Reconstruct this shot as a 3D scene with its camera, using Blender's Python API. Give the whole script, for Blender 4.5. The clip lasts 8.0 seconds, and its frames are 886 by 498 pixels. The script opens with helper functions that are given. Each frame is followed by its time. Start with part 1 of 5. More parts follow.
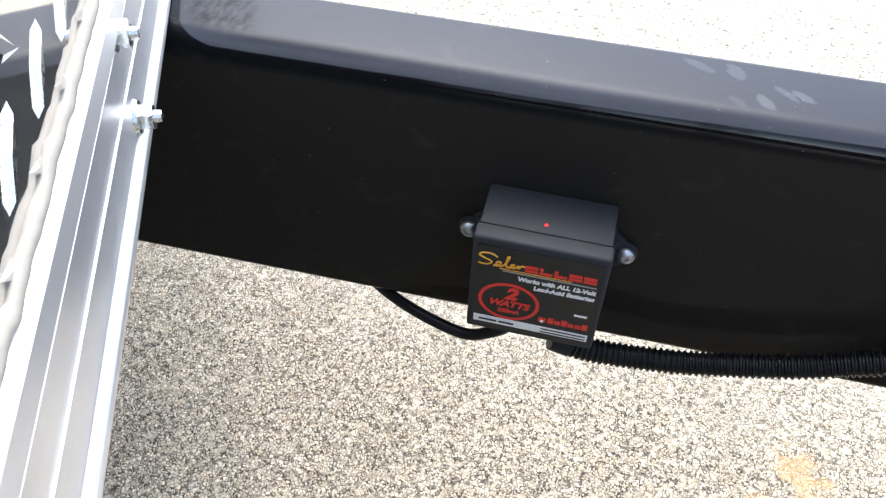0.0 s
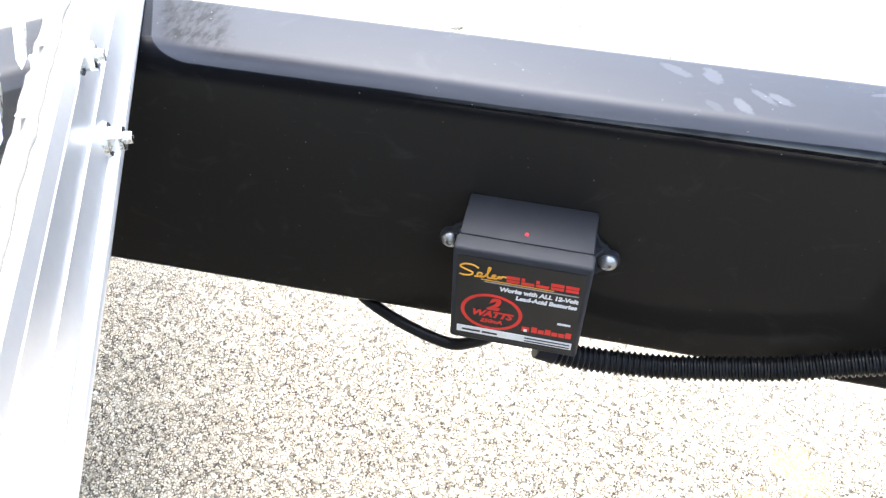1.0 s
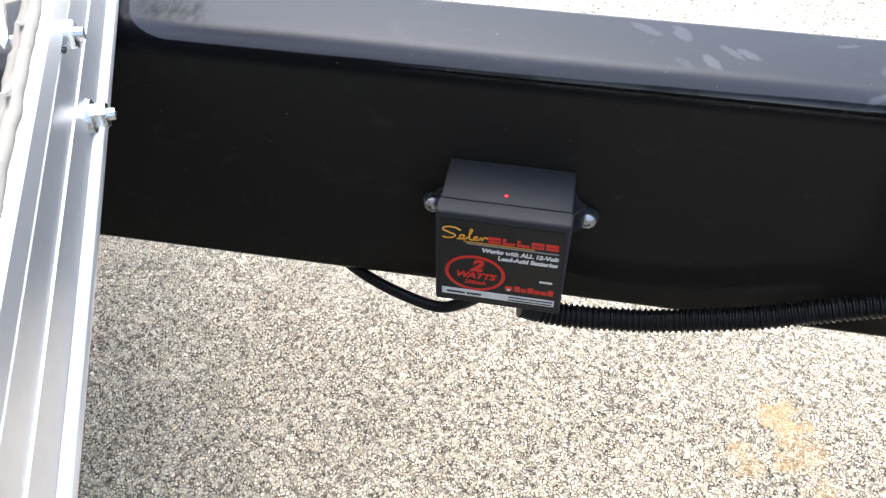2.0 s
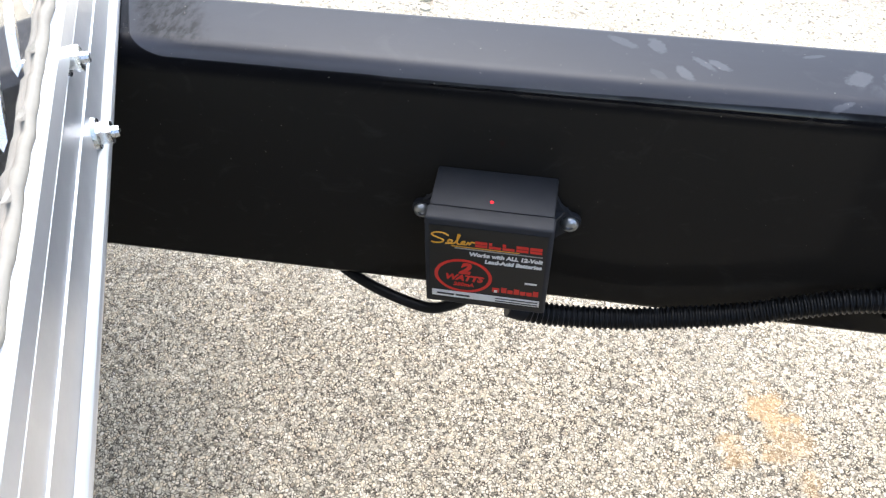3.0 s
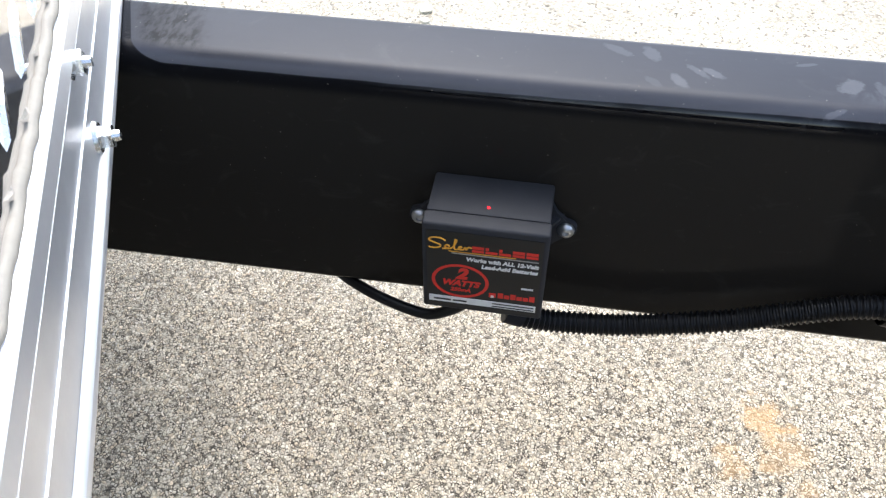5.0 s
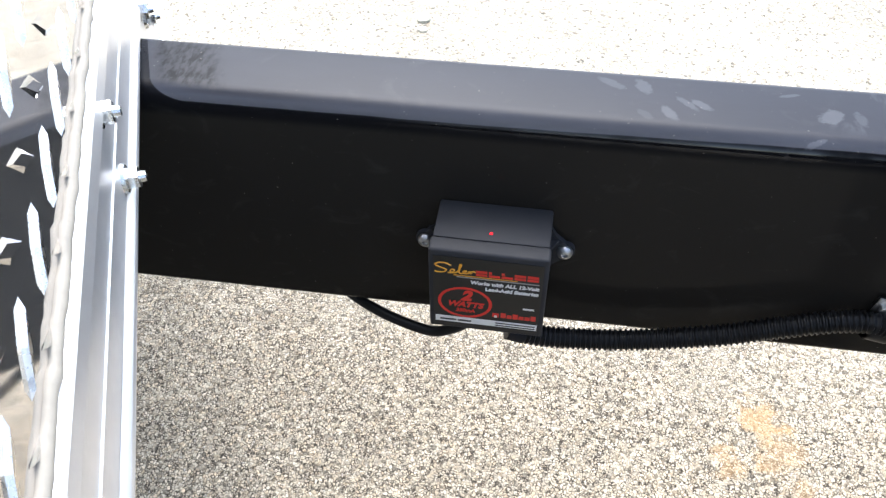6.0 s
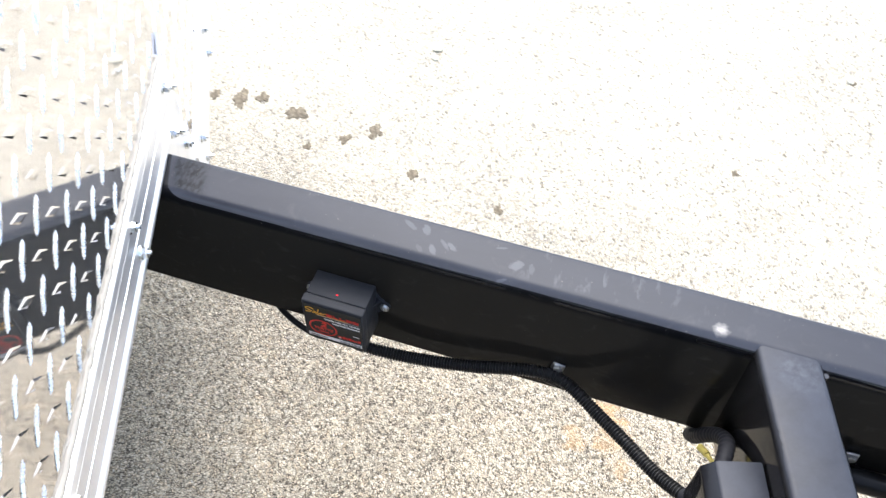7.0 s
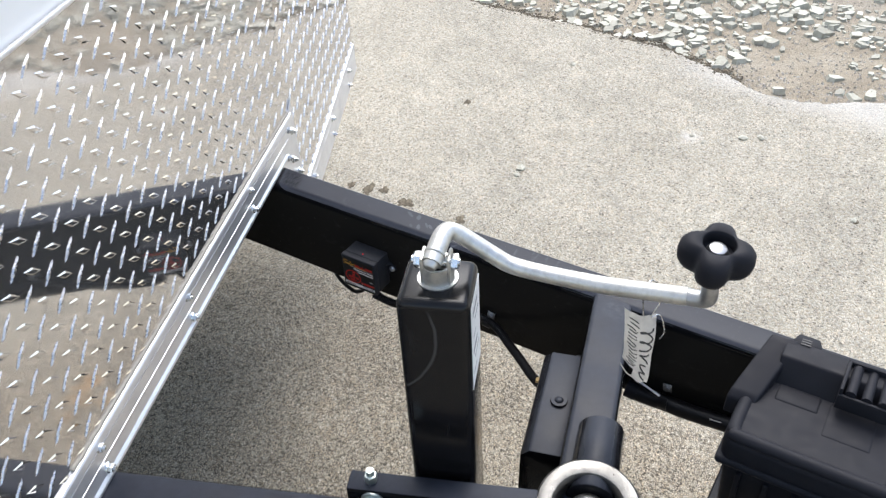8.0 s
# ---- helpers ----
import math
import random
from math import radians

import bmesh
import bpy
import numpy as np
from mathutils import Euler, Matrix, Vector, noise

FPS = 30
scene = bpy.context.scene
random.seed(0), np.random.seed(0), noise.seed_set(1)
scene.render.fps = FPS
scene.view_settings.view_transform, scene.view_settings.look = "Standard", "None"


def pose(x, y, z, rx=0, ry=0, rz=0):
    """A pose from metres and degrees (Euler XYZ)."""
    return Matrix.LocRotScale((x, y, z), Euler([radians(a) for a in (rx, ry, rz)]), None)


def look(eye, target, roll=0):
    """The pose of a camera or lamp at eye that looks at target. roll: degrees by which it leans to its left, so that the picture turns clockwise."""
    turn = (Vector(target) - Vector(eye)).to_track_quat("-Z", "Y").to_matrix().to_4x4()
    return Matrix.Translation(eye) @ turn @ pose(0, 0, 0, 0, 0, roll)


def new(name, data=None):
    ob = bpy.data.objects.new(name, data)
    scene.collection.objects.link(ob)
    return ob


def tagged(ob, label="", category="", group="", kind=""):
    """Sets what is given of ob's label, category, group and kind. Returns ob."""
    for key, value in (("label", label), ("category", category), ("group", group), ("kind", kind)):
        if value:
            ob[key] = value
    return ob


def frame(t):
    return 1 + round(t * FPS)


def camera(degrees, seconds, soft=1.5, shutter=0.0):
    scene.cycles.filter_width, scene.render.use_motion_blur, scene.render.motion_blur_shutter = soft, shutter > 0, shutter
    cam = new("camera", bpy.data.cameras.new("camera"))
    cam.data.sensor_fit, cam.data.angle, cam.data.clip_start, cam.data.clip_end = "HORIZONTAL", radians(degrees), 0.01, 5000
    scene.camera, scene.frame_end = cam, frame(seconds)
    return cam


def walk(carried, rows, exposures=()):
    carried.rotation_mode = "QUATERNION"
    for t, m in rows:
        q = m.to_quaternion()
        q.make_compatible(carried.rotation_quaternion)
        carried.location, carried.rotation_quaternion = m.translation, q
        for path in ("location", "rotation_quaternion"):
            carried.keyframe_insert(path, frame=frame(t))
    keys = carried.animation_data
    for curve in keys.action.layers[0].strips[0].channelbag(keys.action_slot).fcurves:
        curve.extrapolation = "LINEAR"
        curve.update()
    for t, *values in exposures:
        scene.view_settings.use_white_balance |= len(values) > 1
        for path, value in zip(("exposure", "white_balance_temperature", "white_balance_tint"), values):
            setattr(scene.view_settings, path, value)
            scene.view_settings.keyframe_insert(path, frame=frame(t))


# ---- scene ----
cam = camera(55.1, 8.0, soft=1.25, shutter=0.1)
# seconds, place in metres, turn in degrees (x runs along the far tongue rail, z stands upright on the trailer's frame)
ROWS = [
    (0.0, 0.1825, -0.3129, 0.7113, 44.889, -1.469, 13.502),
    (0.5, 0.1851, -0.3061, 0.7154, 45.733, -1.177, 13.107),
    (1.0, 0.1873, -0.3051, 0.7137, 44.808, -0.653, 12.133),
    (1.5, 0.1896, -0.3071, 0.7116, 43.576, 0.046, 11.196),
    (2.0, 0.1932, -0.3141, 0.7179, 42.962, 0.430, 10.166),
    (3.5, 0.1995, -0.3272, 0.7377, 42.742, 0.703, 9.390),
    (4.0, 0.1998, -0.3294, 0.7359, 42.860, 0.480, 9.808),
    (5.5, 0.2002, -0.3296, 0.7345, 43.871, 0.601, 9.293),
    (6.0, 0.1980, -0.3360, 0.7619, 43.449, 1.027, 8.837),
    (6.2, 0.1989, -0.3431, 0.7944, 42.349, 1.302, 8.125),
    (6.5, 0.2207, -0.3597, 0.8805, 39.516, -0.234, 6.839),
    (6.8, 0.3076, -0.3913, 1.0005, 35.444, -3.204, 10.907),
    (7.0, 0.4094, -0.4465, 1.1083, 38.785, -0.591, 18.332),
    (7.2, 0.5025, -0.5035, 1.1767, 41.227, 1.251, 24.108),
    (7.4, 0.5898, -0.5580, 1.2185, 43.414, 0.524, 27.695),
    (7.5, 0.6348, -0.5950, 1.2363, 45.051, 0.253, 28.725),
    (7.7, 0.7177, -0.6761, 1.2538, 48.171, 1.232, 29.531),
    (8.0, 0.8522, -0.8175, 1.2813, 51.082, 2.607, 31.661),
]
EXPOSURE = [(0.0, 2.07), (0.5, 2.62), (0.9, 2.9), (1.4, 2.67), (2.0, 2.05), (3.5, 1.94), (5.5, 1.88), (6.2, 2.06), (6.9, 2.08), (7.2, 1.84), (7.6, 1.39), (8.0, 1.13)]
walk(cam, [(t, pose(x, y, z, rx, ry, rz)) for t, x, y, z, rx, ry, rz in ROWS], EXPOSURE)

# ---------------------------------------------------------------- light
SUN_AZ, SUN_EL = radians(110), radians(60)      # azimuth from +x towards +y
world = bpy.data.worlds.new("hazy_sky")
scene.world = world
world.use_nodes = True
wn = world.node_tree
wn.nodes.clear()
sky = wn.nodes.new("ShaderNodeTexSky")
sky.sky_type = "NISHITA"
sky.sun_disc = False
sky.sun_elevation = SUN_EL
sky.sun_rotation = radians(90) - SUN_AZ
sky.air_density, sky.dust_density, sky.ozone_density = 1.0, 2.0, 1.0
pale = wn.nodes.new("ShaderNodeHueSaturation")
pale.inputs["Saturation"].default_value = 0.8
back = wn.nodes.new("ShaderNodeBackground")
back.inputs["Strength"].default_value = 0.15
wout = wn.nodes.new("ShaderNodeOutputWorld")
wn.links.new(sky.outputs[0], pale.inputs["Color"])
wn.links.new(pale.outputs[0], back.inputs["Color"])
wn.links.new(back.outputs[0], wout.inputs["Surface"])

sun = new("sun", bpy.data.lights.new("sun", "SUN"))
sun.data.energy, sun.data.angle, sun.data.color = 1.85, radians(52), (1.0, 0.995, 0.985)
sun.matrix_world = look((4 * math.cos(SUN_EL) * math.cos(SUN_AZ), 4 * math.cos(SUN_EL) * math.sin(SUN_AZ), 4 * math.sin(SUN_EL)), (0, 0, 0))


# ---------------------------------------------------------------- materials
class Mat:
    """A small wrapper round a node material."""

    def __init__(self, name, color=(0.5, 0.5, 0.5), rough=0.5, metal=0.0, coat=0.0):
        self.m = bpy.data.materials.new(name)
        self.m.use_nodes = True
        self.t = self.m.node_tree
        self.b = self.t.nodes["Principled BSDF"]
        self.set("Base Color", (*color, 1))
        self.set("Roughness", rough)
        self.set("Metallic", metal)
        self.set("Coat Weight", coat)
        self.coord = self.node("ShaderNodeTexCoord").outputs["Object"]

    def node(self, kind, **inputs):
        n = self.t.nodes.new(kind)
        for key, value in inputs.items():
            self.put(n.inputs[key.replace("_", " ")], value)
        return n

    def put(self, socket, value):
        if isinstance(value, bpy.types.NodeSocket):
            self.t.links.new(value, socket)
        else:
            socket.default_value = value

    def set(self, key, value):
        self.put(self.b.inputs[key], value)

    def noise(self, scale, detail=4.0, rough=0.5, vector=None, distortion=0.0):
        n = self.node("ShaderNodeTexNoise", Scale=scale, Detail=detail, Roughness=rough, Distortion=distortion)
        self.put(n.inputs["Vector"], vector or self.coord)
        return n.outputs["Fac"]

    def stretch(self, sx, sy, sz):
        n = self.node("ShaderNodeMapping")
        self.put(n.inputs["Vector"], self.coord)
        n.inputs["Scale"].default_value = (sx, sy, sz)
        return n.outputs[0]

    def ramp(self, fac, *stops):
        n = self.node("ShaderNodeValToRGB", Fac=fac)
        r = n.color_ramp
        while len(r.elements) < len(stops):
            r.elements.new(0.5)
        for e, (at, c) in zip(r.elements, stops):
            e.position = at
            e.color = (c, c, c, 1) if isinstance(c, (int, float)) else (*c, 1)
        return n.outputs["Color"]

    def mix(self, fac, a, b, mode="MIX"):
        n = self.t.nodes.new("ShaderNodeMix")
        n.data_type, n.blend_type = "RGBA", mode
        for i, v in ((0, fac), (6, a), (7, b)):
            if isinstance(v, tuple):
                v = (*v, 1)
            self.put(n.inputs[i], v)
        return n.outputs[2]

    def math(self, op, a, b=0.0, c=0.0):
        n = self.t.nodes.new("ShaderNodeMath")
        n.operation = op
        for i, v in enumerate((a, b, c)):
            self.put(n.inputs[i], v)
        return n.outputs[0]

    def bump(self, height, strength=0.3, distance=0.001, normal=None):
        n = self.node("ShaderNodeBump", Strength=strength, Distance=distance, Height=height)
        if normal:
            self.put(n.inputs["Normal"], normal)
        self.set("Normal", n.outputs[0])
        return n.outputs[0]


def make_black_paint():
    """Glossy black enamel on the tongue's steel tubes, with dust, faint scuffs and a slight orange peel."""
    m = Mat("black_gloss_paint", (0.008, 0.008, 0.0085), 0.1)
    dust = m.ramp(m.noise(26, 6, 0.65), (0.48, 0.0), (0.8, 1.0))
    fine = m.ramp(m.noise(900, 2), (0.72, 0.0), (0.8, 1.0))
    c = m.mix(m.math("MULTIPLY", dust, 0.025), (0.008, 0.008, 0.009), (0.24, 0.25, 0.28))
    # dust on upward faces, its colour blued to stand in for sky sheen
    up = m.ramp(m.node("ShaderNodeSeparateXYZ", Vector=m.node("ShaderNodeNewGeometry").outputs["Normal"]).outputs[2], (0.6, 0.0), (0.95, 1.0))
    sky_dust = m.math("MULTIPLY", up, m.ramp(m.noise(19, 6, 0.7), (0.3, 0.4), (0.75, 1.0)))
    c = m.mix(m.math("MULTIPLY", sky_dust, 0.12), c, (0.22, 0.255, 0.35))
    near = m.node("ShaderNodeVectorMath")
    near.operation = "DISTANCE"
    m.put(near.inputs[0], m.coord)
    near.inputs[1].default_value = (0.585, -0.008, 0.152)
    rub = m.math("MULTIPLY", m.ramp(near.outputs["Value"], (0.012, 1.0), (0.027, 0.0)), m.ramp(m.noise(110, 6, 0.7, distortion=0.4), (0.42, 0.0), (0.66, 1.0)))
    c = m.mix(m.math("MULTIPLY", m.math("MULTIPLY", rub, up), 0.055), c, (0.42, 0.44, 0.48))
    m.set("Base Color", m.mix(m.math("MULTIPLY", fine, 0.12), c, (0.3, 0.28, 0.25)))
    gloss = m.ramp(m.noise(9, 5, 0.6), (0.3, 0.05), (0.8, 0.16))
    m.set("Roughness", m.mix(m.math("MULTIPLY", sky_dust, 0.95), gloss, (0.6, 0.6, 0.6)))
    m.set("Specular IOR Level", 0.14)
    m.bump(m.noise(140, 3), 0.05, 0.0008)
    return m.m


def make_rail_paint():
    """The same enamel on the far rail: a top and shoulder of dust with sky sheen painted in, rubs and pale finger
    smears, over a glossy edge painted dark.
    """
    m = Mat("scuffed_black_paint", (0.004, 0.004, 0.0045), 0.1)
    sep = m.node("ShaderNodeSeparateXYZ", Vector=m.coord)
    x, y, z = sep.outputs[0], sep.outputs[1], sep.outputs[2]
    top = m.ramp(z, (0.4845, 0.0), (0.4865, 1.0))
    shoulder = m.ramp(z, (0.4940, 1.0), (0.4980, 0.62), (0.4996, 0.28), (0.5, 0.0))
    # the dust's rounded corner short of the nose and crisp shoulder line imitate reflections
    u = m.math("ADD", x, m.math("MULTIPLY", y, 0.45))
    rise = m.math("MULTIPLY", m.ramp(x, (0.17, 0.0), (0.33, 1.0)), 0.0031)
    girth = m.math("SUBTRACT", m.math("SUBTRACT", y, m.math("MULTIPLY", m.math("SUBTRACT", 0.5, z), 1.2)), rise)
    girth = m.math("ADD", girth, m.math("MULTIPLY", m.math("SUBTRACT", m.noise(30, 4, 0.6, m.stretch(0.6, 0.2, 0.2)), 0.5), 0.0022))
    qx = m.math("MAXIMUM", m.math("SUBTRACT", 0.0045, u), 0.0)
    qy = m.math("MAXIMUM", m.math("SUBTRACT", 0.0120, girth), 0.0)
    far = m.math("SQRT", m.math("ADD", m.math("MULTIPLY", qx, qx), m.math("MULTIPLY", qy, qy)))
    dust_sheen = m.math("MULTIPLY", top, m.ramp(m.math("MULTIPLY", far, 25), (0.435, 1.0), (0.458, 0.0)))
    # a damp-looking wiped patch on the rear half near the nose, in short upright dabs
    edge = m.math("ADD", u, m.math("MULTIPLY", m.noise(70, 5, 0.7), 0.024))
    clean = m.math("MULTIPLY", m.ramp(edge, (0.002, 0.0), (0.007, 1.0), (0.032, 1.0), (0.042, 0.0)), m.ramp(m.math("ADD", y, m.math("MULTIPLY", m.noise(60, 4), 0.010)), (0.0125, 0.0), (0.0165, 1.0)))
    streak = m.ramp(m.noise(190, 4, 0.6, m.stretch(1.5, 0.55, 1)), (0.40, 0.25), (0.60, 1.0))
    film = m.ramp(m.noise(14, 6, 0.65, m.stretch(0.5, 1.6, 1)), (0.35, 0.7), (0.75, 1.0))
    wiped = m.math("MULTIPLY", clean, streak)
    film = m.math("MULTIPLY", film, m.math("SUBTRACT", 1.0, m.math("MULTIPLY", wiped, 0.92)))
    hem = m.math("MULTIPLY", m.ramp(y, (0.0072, 0.0), (0.0092, 1.0), (0.0105, 0.0)), m.ramp(x, (0.07, 0.0), (0.14, 1.0), (0.2, 1.0), (0.25, 0.0)))
    # a darker line along the shoulder beside the nose
    dark_line = m.math("MULTIPLY", m.ramp(girth, (0.002, 0.0), (0.0045, 1.0), (0.0085, 0.0)), m.ramp(x, (0.0, 0.0), (0.02, 1.0), (0.09, 0.5), (0.16, 0.0)))
    film = m.math("MULTIPLY", film, m.math("SUBTRACT", 1.0, m.math("MULTIPLY", dark_line, 0.6)))
    # film paled along the shoulder and its upper line to imitate a highlight
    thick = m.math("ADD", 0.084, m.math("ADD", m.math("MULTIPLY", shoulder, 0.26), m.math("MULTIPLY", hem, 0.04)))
    dust = m.math("ADD", 0.005, m.math("MULTIPLY", m.math("MULTIPLY", film, dust_sheen), thick))
    # brown face; base blackened above it to imitate a dark reflection
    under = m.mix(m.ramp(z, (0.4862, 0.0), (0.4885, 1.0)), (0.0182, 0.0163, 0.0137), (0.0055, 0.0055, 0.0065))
    # the dust's blue stands in for sky sheen
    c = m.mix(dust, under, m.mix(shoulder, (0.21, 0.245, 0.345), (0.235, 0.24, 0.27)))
    # single finger smears, then a rubbed stretch
    smear = m.math("MULTIPLY", m.ramp(x, (0.32, 0.0), (0.35, 1.0), (0.42, 1.0), (0.52, 0.15), (0.6, 0.0)), m.ramp(m.noise(64, 3, 0.55, m.stretch(1.4, 0.62, 1), 0.35), (0.57, 0.0), (0.66, 1.0)))
    smear = m.math("MULTIPLY", smear, m.ramp(y, (0.009, 0.0), (0.016, 0.75)))
    ragged = m.math("MULTIPLY", m.math("SUBTRACT", m.noise(240, 4, 0.65), 0.5), 1.9)
    for ax, ay, bx, by, wide, k in ((0.217, 0.0415, 0.2305, 0.0336, 0.0032, 0.6), (0.2373, 0.042, 0.2427, 0.031, 0.0042, 0.75), (0.2573, 0.0293, 0.2662, 0.0202, 0.0024, 0.75), (0.2639, 0.0279, 0.2735, 0.0209, 0.0028, 0.95),
                                    (0.2492, 0.021, 0.2559, 0.0105, 0.0034, 0.95), (0.2373, 0.0169, 0.2438, 0.0096, 0.0026, 0.4), (0.3259, 0.0187, 0.336, 0.0269, 0.0058, 1.0), (0.3174, 0.0023, 0.3262, 0.0056, 0.0016, 1.3), (0.3433, 0.028, 0.3463, 0.0173, 0.003, 0.6), (0.3079, 0.0367, 0.3173, 0.0391, 0.0014, 0.7)):
        length = math.hypot(bx - ax, by - ay)
        cx, cy = (bx - ax) / length, (by - ay) / length
        px, py = m.math("SUBTRACT", x, (ax + bx) / 2), m.math("SUBTRACT", y, (ay + by) / 2)
        la = m.math("DIVIDE", m.math("ADD", m.math("MULTIPLY", px, cx), m.math("MULTIPLY", py, cy)), length * 0.62)
        lb = m.math("DIVIDE", m.math("SUBTRACT", m.math("MULTIPLY", py, cx), m.math("MULTIPLY", px, cy)), wide)
        d = m.math("ADD", m.math("ADD", m.math("MULTIPLY", la, la), m.math("MULTIPLY", lb, lb)), ragged)
        smear = m.math("MAXIMUM", smear, m.math("MULTIPLY", m.ramp(d, (0.45, 1.0), (0.95, 0.0)), k))
    c = m.mix(m.math("MULTIPLY", m.math("MULTIPLY", top, smear), 0.085), c, (0.44, 0.46, 0.5))
    chip = m.node("ShaderNodeVectorMath")
    chip.operation = "DISTANCE"
    m.put(chip.inputs[0], m.coord)
    chip.inputs[1].default_value = (0.5155, 0.012, 0.5)
    bare = m.ramp(m.math("ADD", chip.outputs["Value"], m.math("MULTIPLY", m.noise(300, 3), 0.007)), (0.007, 1.0), (0.0085, 0.0))
    c = m.mix(m.math("MULTIPLY", bare, 0.45), c, (0.6, 0.57, 0.53))
    swirl = m.ramp(m.noise(38, 4, 0.6, m.stretch(1, 1, 1.6), 1.2), (0.58, 0.0), (0.74, 1.0))
    c = m.mix(m.math("MULTIPLY", swirl, 0.018), c, (0.5, 0.48, 0.45))
    speck = m.ramp(m.noise(520, 2, 0.4), (0.74, 0.0), (0.78, 1.0))
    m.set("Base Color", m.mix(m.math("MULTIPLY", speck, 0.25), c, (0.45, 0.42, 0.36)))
    # a reflected hairline imitated by raised specular under the dust, in broken stretches
    glint = m.math("MULTIPLY", m.ramp(z, (0.4919, 0.0), (0.4922, 1.0), (0.4927, 1.0), (0.4930, 0.0)), m.ramp(m.noise(16, 3, 0.6, m.stretch(1, 0.1, 0.1)), (0.40, 0.0), (0.52, 1.0)))
    glint = m.math("MULTIPLY", glint, m.ramp(x, (0.1, 0.0), (0.18, 1.0)))
    # specular lowered along the same strip for that dark reflection
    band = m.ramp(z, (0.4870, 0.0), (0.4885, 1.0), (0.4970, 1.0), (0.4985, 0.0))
    m.set("Specular IOR Level", m.math("ADD", m.math("SUBTRACT", 0.065, m.math("MULTIPLY", band, 0.045)), m.math("ADD", m.math("MULTIPLY", m.math("MULTIPLY", dust_sheen, m.math("SUBTRACT", 1.0, m.math("MULTIPLY", wiped, 0.9))), m.math("MULTIPLY_ADD", shoulder, 0.14, 0.08)), m.math("MULTIPLY", glint, 0.6))))
    r = m.ramp(m.noise(8, 5, 0.6), (0.3, 0.05), (0.8, 0.13))
    m.set("Roughness", m.mix(m.math("MULTIPLY", dust_sheen, 0.85), r, (0.42, 0.42, 0.42)))
    m.bump(m.noise(120, 3), 0.04, 0.0008)
    return m.m


def make_treadplate():
    m = Mat("bright_aluminium_plate", (0.7, 0.7, 0.7), 0.1, 0.935)
    m.set("Roughness", m.ramp(m.noise(30, 5, 0.7, m.stretch(1, 1, 0.15)), (0.3, 0.03), (0.8, 0.09)))
    m.set("Base Color", m.mix(m.ramp(m.noise(12, 5, 0.6), (0.35, 0.0), (0.8, 1.0)), (0.766, 0.743, 0.724), (0.672, 0.65, 0.63)))
    m.bump(m.noise(7, 2), 0.06, 0.004)
    return m.m


def make_extrusion():
    """Mill-finish aluminium trim, drawn lengthwise, dull with oxide."""
    m = Mat("mill_finish_aluminium", (0.7, 0.7, 0.7), 0.4, 0.8)
    lines = m.noise(30, 3, 0.6, m.stretch(0.03, 0.03, 22))
    blotch = m.noise(18, 6, 0.65)
    m.set("Roughness", m.ramp(m.mix(0.5, lines, blotch), (0.3, 0.32), (0.75, 0.45)))
    m.set("Base Color", m.mix(m.ramp(blotch, (0.4, 0.0), (0.75, 1.0)), (0.8, 0.8, 0.81), (0.68, 0.68, 0.7)))
    m.bump(m.noise(60, 4), 0.05, 0.0006)
    return m.m


def make_zinc(name="zinc_plate", color=(0.75, 0.77, 0.78), rough=0.25):
    m = Mat(name, color, rough, 1.0)
    m.set("Roughness", m.ramp(m.noise(300, 4), (0.3, rough * 0.7), (0.8, rough * 1.5)))
    m.set("Base Color", m.mix(m.ramp(m.noise(120, 5, 0.6), (0.45, 0.0), (0.8, 1.0)), color, tuple(c * 0.72 for c in color)))
    m.bump(m.noise(400, 3), 0.06, 0.0004)
    return m.m


def make_plastic(name, color=(0.012, 0.012, 0.013), rough=0.45, grain=1200):
    m = Mat(name, color, rough)
    m.set("Roughness", m.ramp(m.noise(90, 5, 0.6), (0.3, rough * 0.85), (0.8, min(1, rough * 1.25))))
    dust = m.ramp(m.noise(45, 6, 0.7), (0.45, 0.0), (0.85, 1.0))
    m.set("Base Color", m.mix(m.math("MULTIPLY", dust, 0.02), color, (0.31, 0.33, 0.37)))
    m.set("Specular IOR Level", 0.17)
    m.bump(m.noise(grain, 2), 0.18, 0.0003)
    return m.m


def make_plain(name, color, rough=0.5, metal=0.0):
    m = Mat(name, color, rough, metal)
    m.set("Base Color", m.mix(m.ramp(m.noise(200, 4), (0.4, 0.0), (0.8, 1.0)), color, tuple(c * 0.85 for c in color)))
    return m.m


def make_mud(name, color, rough):
    m = Mat(name, color, rough)
    m.set("Base Color", m.mix(m.ramp(m.noise(110, 6, 0.7), (0.35, 0.0), (0.65, 1.0)), tuple(c * 0.4 for c in color), tuple(c * 1.3 for c in color)))
    m.bump(m.noise(260, 4), 0.8, 0.002)
    return m.m


G0_Z, GX_Z, GY_Z = -0.1158, -0.0115, 0.0886      # the drive's slope: height at the origin, along x, along y


